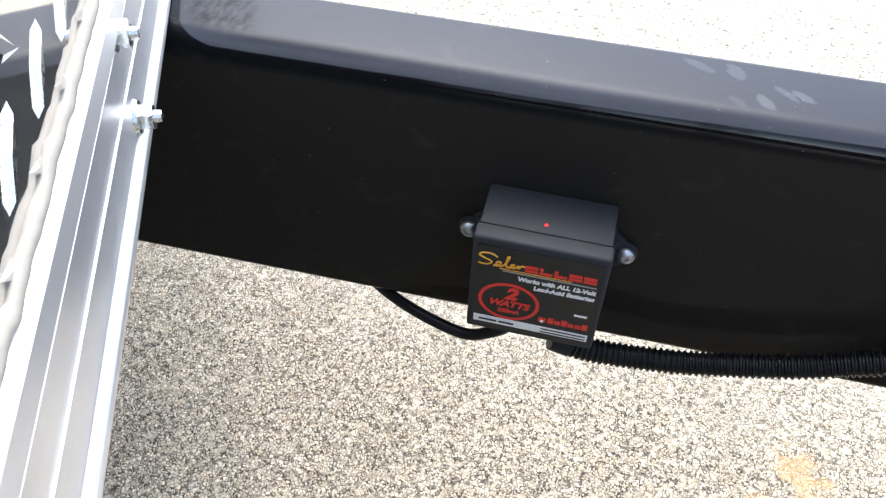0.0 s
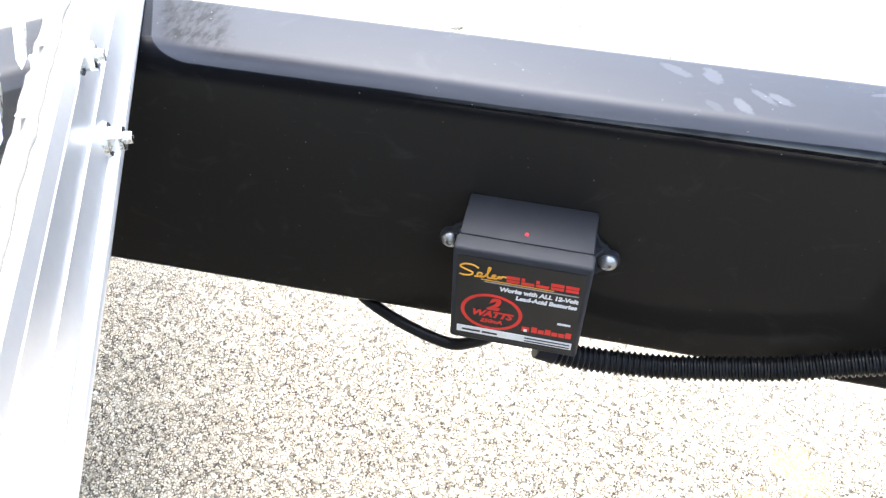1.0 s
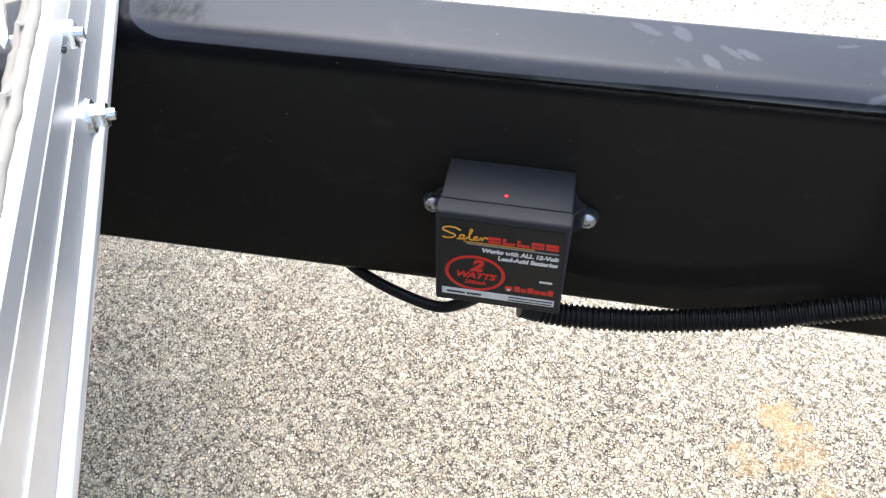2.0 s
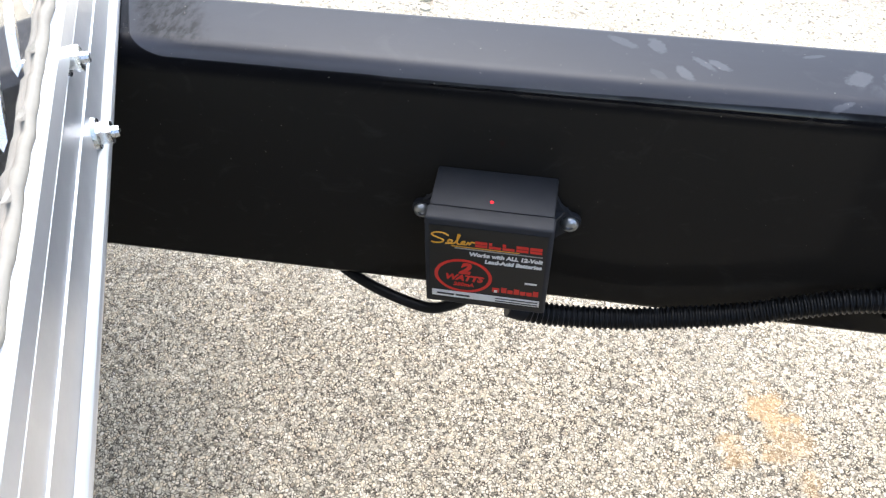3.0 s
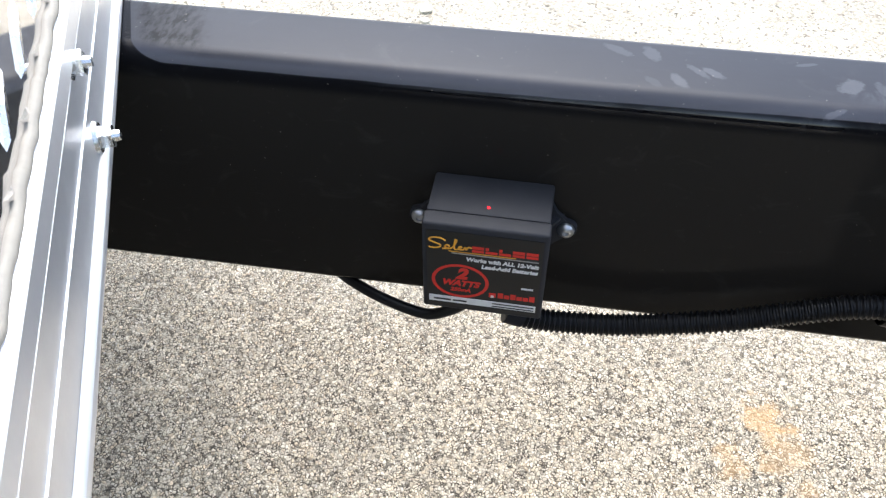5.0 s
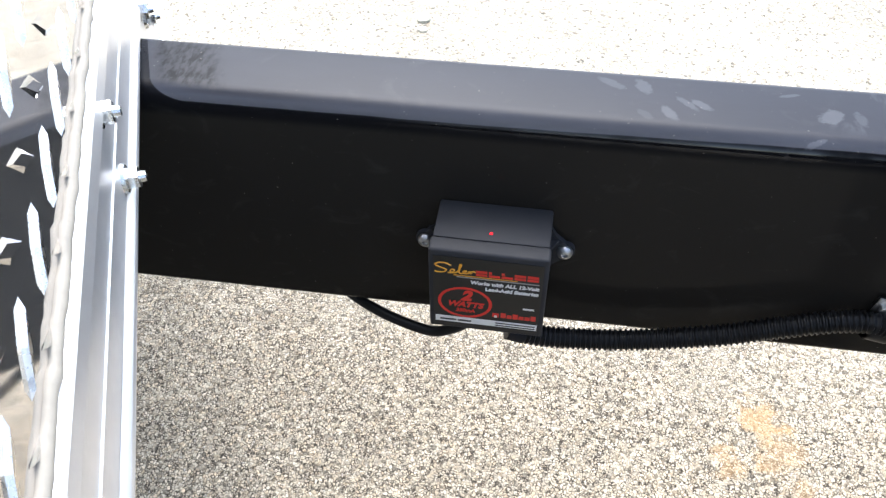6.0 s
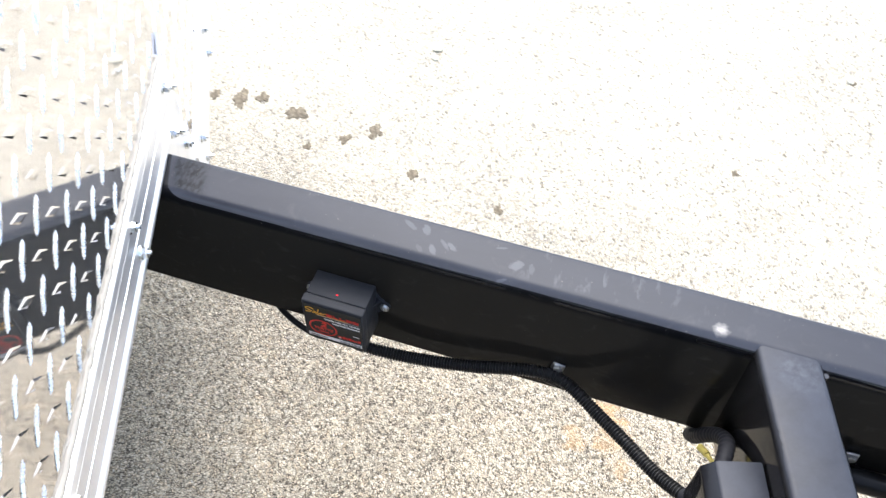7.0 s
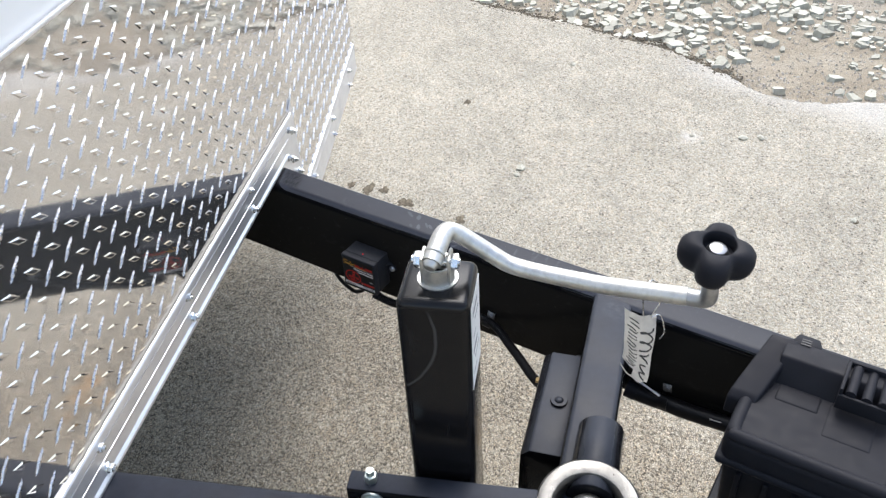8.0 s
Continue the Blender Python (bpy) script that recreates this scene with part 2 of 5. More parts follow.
def make_pavement():
    """Worn concrete with its fine tan and grey aggregate laid bare."""
    m = Mat("exposed_aggregate", (0.4, 0.37, 0.32), 0.85)
    warp = m.node("ShaderNodeTexNoise", Scale=190.0, Detail=4.0)
    m.put(warp.inputs["Vector"], m.coord)
    shift = m.node("ShaderNodeVectorMath")
    shift.operation = "MULTIPLY_ADD"
    m.put(shift.inputs[0], warp.outputs["Color"])
    shift.inputs[1].default_value = (0.0075, 0.0075, 0.0075)
    m.put(shift.inputs[2], m.coord)
    v = m.node("ShaderNodeTexVoronoi", Scale=275.0, Randomness=1.0)
    rim = m.node("ShaderNodeTexVoronoi", Scale=275.0, Randomness=1.0)
    rim.feature = "DISTANCE_TO_EDGE"
    for n in (v, rim):
        m.put(n.inputs["Vector"], shift.outputs[0])
    pick = m.node("ShaderNodeSeparateColor", Color=v.outputs["Color"])
    grain = m.ramp(pick.outputs[0], (0.0, (0.15, 0.136, 0.111)), (0.1, (0.385, 0.352, 0.288)), (0.45, (0.505, 0.465, 0.383)), (0.8, (0.59, 0.546, 0.452)), (1.0, (0.71, 0.664, 0.562)))
    hue = m.ramp(pick.outputs[1], (0.0, (1.14, 0.97, 0.76)), (0.3, (1.02, 1.0, 0.95)), (0.75, (0.96, 1.0, 1.03)), (1.0, (1.08, 1.0, 0.82)))
    grain = m.mix(0.5, grain, hue, "MULTIPLY")
    fine = m.ramp(m.noise(1500, 3, 0.65), (0.3, 0.66), (0.7, 1.2))
    c = m.mix(0.8, grain, fine, "MULTIPLY")
    joint = m.math("MULTIPLY", m.ramp(rim.outputs["Distance"], (0.07, 1.0), (0.165, 0.0)), m.ramp(m.noise(150, 4, 0.6), (0.34, 0.25), (0.56, 1.0)))
    # joints darker beside the trailer than out on the drive, imitating shade; tint also warmer
    sep = m.node("ShaderNodeSeparateXYZ", Vector=m.coord)
    deep = m.ramp(m.math("ADD", sep.outputs[1], m.math("MULTIPLY", m.noise(5, 4), 0.3)), (0.38, 1.0), (0.72, 0.50), (1.25, 0.22))
    c = m.mix(m.math("MULTIPLY", joint, deep), c, (0.04, 0.033, 0.024))
    warm_tint = m.ramp(deep, (0.50, (1.0, 1.0, 1.0)), (1.0, (1.06, 1.005, 0.94)))
    c = m.mix(1.0, c, warm_tint, "MULTIPLY")
    broad = m.ramp(m.noise(3.2, 7, 0.68), (0.3, 0.8), (0.72, 1.13))
    c = m.mix(1.0, c, broad, "MULTIPLY")
    worn = m.ramp(m.noise(21, 6, 0.7, distortion=0.6), (0.3, 0.68), (0.52, 1.02), (0.8, 1.14))
    c = m.mix(0.5, c, worn, "MULTIPLY")
    pit = m.ramp(m.noise(130, 4, 0.55), (0.68, 0.0), (0.74, 1.0))
    c = m.mix(m.math("MULTIPLY", pit, 0.55), c, (0.12, 0.1, 0.075))
    rust = m.ramp(m.noise(6.5, 4, 0.6, distortion=0.4), (0.66, 0.0), (0.8, 1.0))
    c = m.mix(m.math("MULTIPLY", rust, 0.25), c, (0.5, 0.36, 0.2))
    for cx, cy, r, k in ((0.468, 0.25, 0.026, 0.55), (0.487, 0.212, 0.030, 0.34), (0.425, 0.19, 0.022, 0.38), (0.505, 0.165, 0.018, 0.3)):
        off = m.node("ShaderNodeVectorMath")
        off.operation = "DISTANCE"
        m.put(off.inputs[0], m.coord)
        off.inputs[1].default_value = (cx, cy, G0_Z + GX_Z * cx + GY_Z * cy)
        d = m.math("ADD", off.outputs["Value"], m.math("MULTIPLY", m.math("SUBTRACT", m.noise(45, 5, 0.65), 0.5), 0.11))
        blot = m.ramp(m.math("DIVIDE", d, r * 2), (0.2, 1.0), (0.55, 0.0))
        c = m.mix(m.math("MULTIPLY", blot, k), c, (0.47, 0.29, 0.13))
    wob = m.math("ADD", m.math("MULTIPLY_ADD", sep.outputs[0], 0.065, sep.outputs[1]), m.math("MULTIPLY", m.noise(14, 5, 0.65), 0.12))
    strip = m.math("MULTIPLY", m.ramp(m.math("SUBTRACT", wob, 0.963), (0.62, 0.0), (0.72, 1.0)), m.ramp(sep.outputs[0], (0.08, 0.0), (0.32, 1.0)))
    c = m.mix(m.math("MULTIPLY", strip, 0.4), c, (0.74, 0.72, 0.68))
    spill = m.node("ShaderNodeVectorMath")
    spill.operation = "DISTANCE"
    m.put(spill.inputs[0], m.coord)
    spill.inputs[1].default_value = (0.3143, 1.2729, -0.0066)
    patch = m.ramp(m.math("ADD", spill.outputs["Value"], m.math("MULTIPLY", m.noise(60, 4), 0.05)), (0.03, 1.0), (0.06, 0.0))
    c = m.mix(m.math("MULTIPLY", patch, 0.5), c, (0.74, 0.72, 0.68))
    m.set("Base Color", c)
    h = m.math("ADD", m.math("MULTIPLY", joint, -0.8), m.math("MULTIPLY", m.noise(600, 3), 0.5))
    m.bump(h, 0.8, 0.0035)
    return m.m


def make_dirt():
    m = Mat("sandy_dirt", (0.36, 0.29, 0.21), 0.95)
    a = m.ramp(m.noise(5, 6, 0.65), (0.3, (0.24, 0.197, 0.14)), (0.5, (0.355, 0.305, 0.228)), (0.8, (0.45, 0.402, 0.318)))
    b = m.ramp(m.noise(240, 4, 0.6), (0.3, 0.6), (0.75, 1.2))
    sep = m.node("ShaderNodeSeparateXYZ", Vector=m.coord)
    lot = m.ramp(m.math("MULTIPLY", sep.outputs[1], 0.25), (0.5, 0.0), (0.85, 1.0))
    a = m.mix(m.math("MULTIPLY", lot, 0.7), a, (0.56, 0.55, 0.52))
    m.set("Base Color", m.mix(1.0, a, b, "MULTIPLY"))
    m.bump(m.math("ADD", m.noise(300, 4), m.math("MULTIPLY", m.noise(40, 4), 1.5)), 0.8, 0.006)
    return m.m


def make_stone(name="pale_crushed_stone", lo=(0.33, 0.315, 0.255), hi=(0.6, 0.585, 0.49)):
    m = Mat(name, hi, 0.8)
    g = m.node("ShaderNodeNewGeometry")
    tint = m.ramp(g.outputs["Random Per Island"], (0.0, lo), (1.0, hi))
    m.set("Base Color", m.mix(1.0, tint, m.ramp(m.noise(90, 5, 0.6), (0.3, 0.75), (0.8, 1.1)), "MULTIPLY"))
    m.bump(m.noise(160, 4), 0.5, 0.002)
    return m.m


def make_white_skin():
    m = Mat("white_enamel_skin", (0.8, 0.8, 0.79), 0.3)
    m.set("Base Color", m.mix(m.ramp(m.noise(4, 5, 0.6), (0.4, 0.0), (0.9, 1.0)), (0.82, 0.82, 0.81), (0.7, 0.69, 0.66)))
    m.bump(m.noise(5, 2), 0.05, 0.004)
    return m.m


BLACK, RAIL = make_black_paint(), make_rail_paint()
# brighter copy of the plate's metal, for the lugs that catch light
LUG = make_zinc("lit_lug", (0.88, 0.84, 0.79), 0.28)
TREAD, TRIM, ZINC = make_treadplate(), make_extrusion(), make_zinc()
CHROME = make_zinc("machined_steel", (0.2, 0.195, 0.185), 0.36)
CRANK = make_zinc("bright_zinc_rod", (0.66, 0.65, 0.61), 0.45)
GALV = make_zinc("green_tinted_zinc", (0.6, 0.66, 0.62), 0.4)
DULL = make_zinc("dull_zinc", (0.5, 0.505, 0.51), 0.4)
PLASTIC = make_plastic("black_abs_plastic", (0.03, 0.031, 0.035), 0.6)
RUBBER = make_plastic("black_polymer", (0.0125, 0.0128, 0.0165), 0.6, 700)
LOOM = make_plastic("black_conduit_plastic", (0.01, 0.01, 0.0105), 0.35, 500)
SKIN, PAVE, DIRT = make_white_skin(), make_pavement(), make_dirt()
ROCK, PEBBLE = make_stone(), make_stone("tan_pebbles", (0.2, 0.17, 0.13), (0.6, 0.56, 0.5))
LABEL = make_plain("black_label_film", (0.008, 0.008, 0.008), 0.35)
RED, YELLOW = make_plain("red_print", (0.68, 0.03, 0.02), 0.4), make_plain("amber_print", (0.75, 0.36, 0.03), 0.4)
WHITE, INK = make_plain("white_print", (0.78, 0.78, 0.76), 0.45), make_plain("black_ink", (0.03, 0.03, 0.03), 0.5)
MUD = make_mud("dark_mud", (0.14, 0.115, 0.08), 0.95)
SMUDGE = make_plain("faded_grey_print", (0.26, 0.26, 0.27), 0.5)
BRASS = make_zinc("brass", (0.72, 0.5, 0.22), 0.3)
WIRE = make_plain("yellow_wire_sleeve", (0.55, 0.45, 0.12), 0.5)


# ---------------------------------------------------------------- mesh tools
def finish(bm, name, mat, smooth=None):
    mesh = bpy.data.meshes.new(name)
    bm.normal_update()
    bm.to_mesh(mesh)
    bm.free()
    mesh.materials.append(mat)
    if smooth is not None:
        mesh.shade_smooth()
        mesh.set_sharp_from_angle(angle=radians(smooth))
    return mesh


def part(name, bm, mat, parent, label="", smooth=35, at=None):
    ob = new(name, finish(bm, name, mat, smooth))
    if at is not None:
        ob.matrix_world = at
    if parent is not None:
        ob.parent = parent
        ob.matrix_parent_inverse = Matrix.Identity(4)
    if label:
        ob["label"] = label
    return ob


def thing(name, label, category, at=None, group="", kind=""):
    ob = new(name)
    if at is not None:
        ob.matrix_world = at
    return tagged(ob, label, category, group, kind)


def rbox(lo, hi, r=0.0, seg=3, m=None, bm=None):
    """A box between two corners with rounded edges."""
    bm = bm or bmesh.new()
    made = bmesh.ops.create_cube(bm, size=1.0)["verts"]
    s = [b - a for a, b in zip(lo, hi)]
    c = [(a + b) / 2 for a, b in zip(lo, hi)]
    bmesh.ops.transform(bm, matrix=Matrix.Translation(c) @ Matrix.Diagonal((*s, 1)), verts=made)
    if r > 0:
        es = list({e for v in made for e in v.link_edges})
        res = bmesh.ops.bevel(bm, geom=es, offset=r, segments=seg, profile=0.5, affect="EDGES")
        made = list({v for f in res["faces"] for v in f.verts} | {v for v in made if v.is_valid})
    if m is not None:
        bmesh.ops.transform(bm, matrix=m, verts=made)
    return bm


def cyl(r1, r2, depth, m=None, seg=24, bevel=0.0, bm=None):
    """A cone or cylinder along local z, its foot at the origin."""
    bm = bm or bmesh.new()
    made = bmesh.ops.create_cone(bm, cap_ends=True, segments=seg, radius1=r1, radius2=r2, depth=depth)["verts"]
    bmesh.ops.translate(bm, verts=made, vec=(0, 0, depth / 2))
    if bevel:
        es = [e for e in {e for v in made for e in v.link_edges} if len(e.link_faces) == 2 and max(len(f.verts) for f in e.link_faces) > 4 and e.calc_face_angle(0) > 0.5]
        res = bmesh.ops.bevel(bm, geom=es, offset=bevel, segments=2, profile=0.5, affect="EDGES")
        made = list({v for f in res["faces"] for v in f.verts} | {v for v in made if v.is_valid})
    if m is not None:
        bmesh.ops.transform(bm, matrix=m, verts=made)
    return bm


def lathe(profile, seg=32, m=None, bm=None):
    """Turns (r, z) pairs round local z."""
    bm = bm or bmesh.new()
    rings = []
    for r, z in profile:
        rings.append([bm.verts.new((r * math.cos(a), r * math.sin(a), z)) for a in (2 * math.pi * i / seg for i in range(seg))])
    for a, b in zip(rings, rings[1:]):
        for i in range(seg):
            bm.faces.new((a[i], a[(i + 1) % seg], b[(i + 1) % seg], b[i]))
    for ring, flip in ((rings[0], True), (rings[-1], False)):
        if abs(profile[0 if flip else -1][0]) > 1e-5:
            bm.faces.new(list(reversed(ring)) if flip else ring)
    bmesh.ops.remove_doubles(bm, verts=[v for r in rings for v in r], dist=1e-6)
    if m is not None:
        bmesh.ops.transform(bm, matrix=m, verts=bm.verts)
    return bm


def smooth_path(points, step):
    """Points at even steps along a Catmull-Rom curve."""
    p = [Vector(q) for q in points]
    p = [2 * p[0] - p[1]] + p + [2 * p[-1] - p[-2]]
    fine = []
    for a, b, c, d in zip(p, p[1:], p[2:], p[3:]):
        for i in range(24):
            t = i / 24
            fine.append(0.5 * ((2 * b) + (c - a) * t + (2 * a - 5 * b + 4 * c - d) * t * t + (3 * b - a - 3 * c + d) * t ** 3))
    fine.append(p[-2])
    out, left = [fine[0]], step
    for a, b in zip(fine, fine[1:]):
        d = (b - a).length
        while d >= left and d > 0:
            a = a + (b - a) * (left / d)
            out.append(a)
            d -= left
            left = step
        left -= d
    return out


def sweep(path, radius, seg=12, bm=None):
    """A tube along a path; radius is a number or a function of the index."""
    bm = bm or bmesh.new()
    rings, side = [], None
    for i, p in enumerate(path):
        t = (path[min(i + 1, len(path) - 1)] - path[max(i - 1, 0)]).normalized()
        if side is None:
            side = t.orthogonal().normalized()
        side = (side - t * side.dot(t)).normalized()
        up = t.cross(side)
        r = radius(i) if callable(radius) else radius
        rings.append([bm.verts.new(p + r * (math.cos(a) * side + math.sin(a) * up)) for a in (2 * math.pi * k / seg for k in range(seg))])
    for a, b in zip(rings, rings[1:]):
        for i in range(seg):
            bm.faces.new((a[i], a[(i + 1) % seg], b[(i + 1) % seg], b[i]))
    bm.faces.new(list(reversed(rings[0])))
    bm.faces.new(rings[-1])
    return bm


def prism(outline, z0, z1, m=None, bm=None):
    """An extruded polygon (x, y) between two heights."""
    bm = bm or bmesh.new()
    lo = [bm.verts.new((x, y, z0)) for x, y in outline]
    hi = [bm.verts.new((x, y, z1)) for x, y in outline]
    n = len(outline)
    bm.faces.new(list(reversed(lo)))
    bm.faces.new(hi)
    for i in range(n):
        bm.faces.new((lo[i], lo[(i + 1) % n], hi[(i + 1) % n], hi[i]))
    if m is not None:
        bmesh.ops.transform(bm, matrix=m, verts=lo + hi)
    return bm


def basis(origin, x, z):
    """A frame from its origin and two of its axes."""
    x, z = Vector(x).normalized(), Vector(z).normalized()
    y = z.cross(x).normalized()
    x = y.cross(z)
    m = Matrix((x, y, z)).transposed().to_4x4()
    m.translation = origin
    return m


def lettering(name, text, size, mat, parent, at, shear=0.0, bold=0.0, align="CENTER", thick=0.0001):
    c = bpy.data.curves.new(name, "FONT")
    c.body, c.size, c.shear, c.offset, c.align_x, c.align_y, c.extrude = text, size, shear, bold, align, "CENTER", thick
    c.resolution_u = 3
    tmp = new(name, c)
    mesh = bpy.data.meshes.new_from_object(tmp)
    bpy.data.objects.remove(tmp)
    bpy.data.curves.remove(c)
    mesh.materials.clear()
    mesh.materials.append(mat)
    ob = new(name, mesh)
    ob.parent = parent
    ob.matrix_local = at
    return ob


# ---------------------------------------------------------------- the ground
G0, GX, GY = G0_Z, GX_Z, GY_Z


def ground_z(x, y):
    r = math.hypot(x, y)
    k = 1.0 if r < 6 else max(0.0, 1 - (r - 6) / 20)
    k = k * k * (3 - 2 * k)
    return G0 + k * (GX * x + GY * y)


def pave_edge(x):
    """Where the drive ends towards the far side."""
    base = 1.698 - 0.065 * x - 0.105 * math.exp(-((x - 0.458) / 0.2) ** 2) + 0.02 * math.exp(-((x - 0.858) / 0.15) ** 2) + 0.012 * min(0, x)
    return base + 0.016 * noise.noise((x * 7, 0.3, 0)) + 0.014 * noise.noise((x * 17, 4.1, 0)) + 0.009 * noise.noise((x * 41, 1.7, 0)) + 0.006 * noise.noise((x * 97, 8.7, 0))


def dirt_z(x, y):
    """Height of the dirt beyond the drive."""
    return ground_z(x, y) - 0.02 + 0.014 * noise.noise((x * 1.7, y * 1.7, 3.1)) + 0.004 * noise.noise((x * 5, y * 5, 0))


def build_ground():
    bm = bmesh.new()
    marks = [-2500, -700, -200, -70, -30] + [v * 1.0 for v in range(-14, -3)] + [v * 0.05 for v in range(-60, 61)] + [v * 1.0 for v in range(4, 15)] + [30, 70, 200, 700, 2500]
    grid = []
    for y in marks:
        row = []
        for x in marks:
            near = abs(x) < 10 and abs(y) < 10
            row.append(bm.verts.new((x, y, (dirt_z(x, y) if near else ground_z(x, y) - 0.02) - (0 if y > pave_edge(x) - 0.06 else 0.03))))
        grid.append(row)
    for a, b in zip(grid, grid[1:]):
        for i in range(len(marks) - 1):
            bm.faces.new((a[i], a[i + 1], b[i + 1], b[i]))
    tagged(part("ground", bm, DIRT, None, smooth=180), "bare sandy dirt strip strewn with pale crushed stone", "ground", kind="structure")
    # the drive: a slab whose far edge has crumbled
    bm = bmesh.new()
    xs = [-30, -14, -8, -5, -3.5, -2.5] + [-2 + 0.008 * i for i in range(501)] + [2.5, 3.5, 5, 8, 14, 30]
    ys = [-30, -14, -8, -5, -3, -2, -1, -0.5, 0, 0.4, 0.8, 1.1, 1.35]
    rows = [[bm.verts.new((x, y, ground_z(x, y) + 0.0015 * noise.noise((x * 3, y * 3, 0)))) for x in xs] for y in ys]
    rows.append([bm.verts.new((x, pave_edge(x) - 0.008, ground_z(x, pave_edge(x)))) for x in xs])
    rows.append([bm.verts.new((x, pave_edge(x), ground_z(x, pave_edge(x)) - 0.004)) for x in xs])
    rows.append([bm.verts.new((x, pave_edge(x) + 0.006, ground_z(x, pave_edge(x)) - 0.06)) for x in xs])
    for a, b in zip(rows, rows[1:]):
        for i in range(len(xs) - 1):
            bm.faces.new((a[i], a[i + 1], b[i + 1], b[i]))
    tagged(part("pavement", bm, PAVE, None, smooth=24), "worn concrete drive with exposed tan and grey aggregate", "pavement", kind="structure")


build_ground()

# ---------------------------------------------------------------- the trailer: nose, tongue rails and cross tube
AX = 22.33                                   # degrees from the far rail to the trailer's own axis
WN = Vector((math.cos(radians(AX)), math.sin(radians(AX)), 0))     # out of the nose wall
WD = Vector((math.sin(radians(AX)), -math.cos(radians(AX)), 0))    # along the nose wall, towards the centre beam
WALL = Vector((-0.0186, 0, 0))               # foot of the trim's outer face, on the far rail's inner face
ZT, ZB = 0.5, 0.3450                         # top and bottom of the 2 x 6 inch tubes
A_BEND = 0.1370                              # where the nose wall bends back
A_NEAR = -1.32                               # where it bends back on the other side

trailer = thing("cargo_trailer", "black-framed cargo trailer with a bright diamond-plate nose guard", "trailer", pose(0, 0, ZB))
LOCAL = pose(0, 0, -ZB)


def tpart(name, bm, mat, label="", smooth=35, parent=None):
    """A part of the trailer, given in world metres."""
    bmesh.ops.transform(bm, matrix=LOCAL, verts=bm.verts)
    return part(name, bm, mat, parent or trailer, label, smooth)


def wall_frame(a, z, out=0.0):
    """x along the wall away from the beam, y up, z out of the wall; a runs from the far rail's inner face."""
    o = WALL - WD * a + WN * out
    o.z = z
    return basis(o, -WD, WN)


def tube(start, direction, length, width, z0, z1, r=0.006):
    """A square-section tube, its side's foot starting at start."""
    m = basis((start[0], start[1], 0), direction, (0, 0, 1))
    return rbox((0, -width / 2, z0), (length, width / 2, z1), r, 4, m)


def rail_tube(x0, x1, width, z0, z1, shoulder, r):
    """The far rail: a wide soft shoulder along its inner upper edge, tighter corners elsewhere."""
    out = []
    for cy, cz, rad, start in ((shoulder, z1 - shoulder, shoulder, 90), (r, z0 + r, r, 180), (width - r, z0 + r, r, 270), (width - r, z1 - r, r, 0)):
        out += [(cy + rad * math.cos(radians(start + 9 * k)), cz + rad * math.sin(radians(start + 9 * k))) for k in range(11)]
    return prism(out, x0, x1, Matrix(((0, 0, 1, 0), (1, 0, 0, 0), (0, 1, 0, 0), (0, 0, 0, 1))))


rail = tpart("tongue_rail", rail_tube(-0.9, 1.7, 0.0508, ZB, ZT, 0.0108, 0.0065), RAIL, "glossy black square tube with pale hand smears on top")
rail.data.transform(pose(0, 0, ZB))
rail.location.z = 0
rail.matrix_parent_inverse = LOCAL
beam_at = Vector((0.2966, -0.4817, 0)) + Vector((math.sin(radians(AX)), -math.cos(radians(AX)), 0)) * 0.0254
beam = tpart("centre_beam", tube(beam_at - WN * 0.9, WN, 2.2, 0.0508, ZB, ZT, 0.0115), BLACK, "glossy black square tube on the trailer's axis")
cross_at = Vector((0.5745, 0, 0))
CD = Vector((math.sin(radians(16.2)), -math.cos(radians(16.2)), 0))    # along the cross tube, towards the beam
CN = Vector((math.cos(radians(16.2)), math.sin(radians(16.2)), 0))
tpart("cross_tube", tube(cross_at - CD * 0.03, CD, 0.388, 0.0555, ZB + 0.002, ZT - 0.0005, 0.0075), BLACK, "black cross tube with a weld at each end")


# welds where the cross tube meets the rail
def weld(points, r):
    path = smooth_path(points, 0.003)
    bm = sweep(path, lambda i: r * (1 + 0.18 * math.sin(i * 2.1)), 8)
    return bm


base = cross_at + CN * 0.0292
joint = base - CD * (base.y / CD.y)
tpart("weld_bead", weld([(joint.x, -0.002, ZT - 0.006), (joint.x, -0.0025, ZT - 0.07), (joint.x, -0.0025, ZB + 0.004)], 0.0026), BLACK)

# nose wall: diamond plate, white skin above it, the bend and the far facet
def lug(bm, m, length, width, height, slot=0):
    """One raised lozenge of the tread pattern: four sloped flanks and a narrow flat back."""
    a, b = length / 2, width / 2
    lo = [bm.verts.new(m @ Vector((a * u, b * v, 0))) for u, v in ((1, 0), (0, 1), (-1, 0), (0, -1))]
    hi = [bm.verts.new(m @ Vector((a * 0.74 * u, b * 0.46 * v, height))) for u, v in ((1, 0), (0, 1), (-1, 0), (0, -1))]
    for i in range(4):
        j = (i + 1) % 4
        bm.faces.new((lo[i], lo[j], hi[j], hi[i])).material_index = slot
    bm.faces.new(hi).material_index = slot


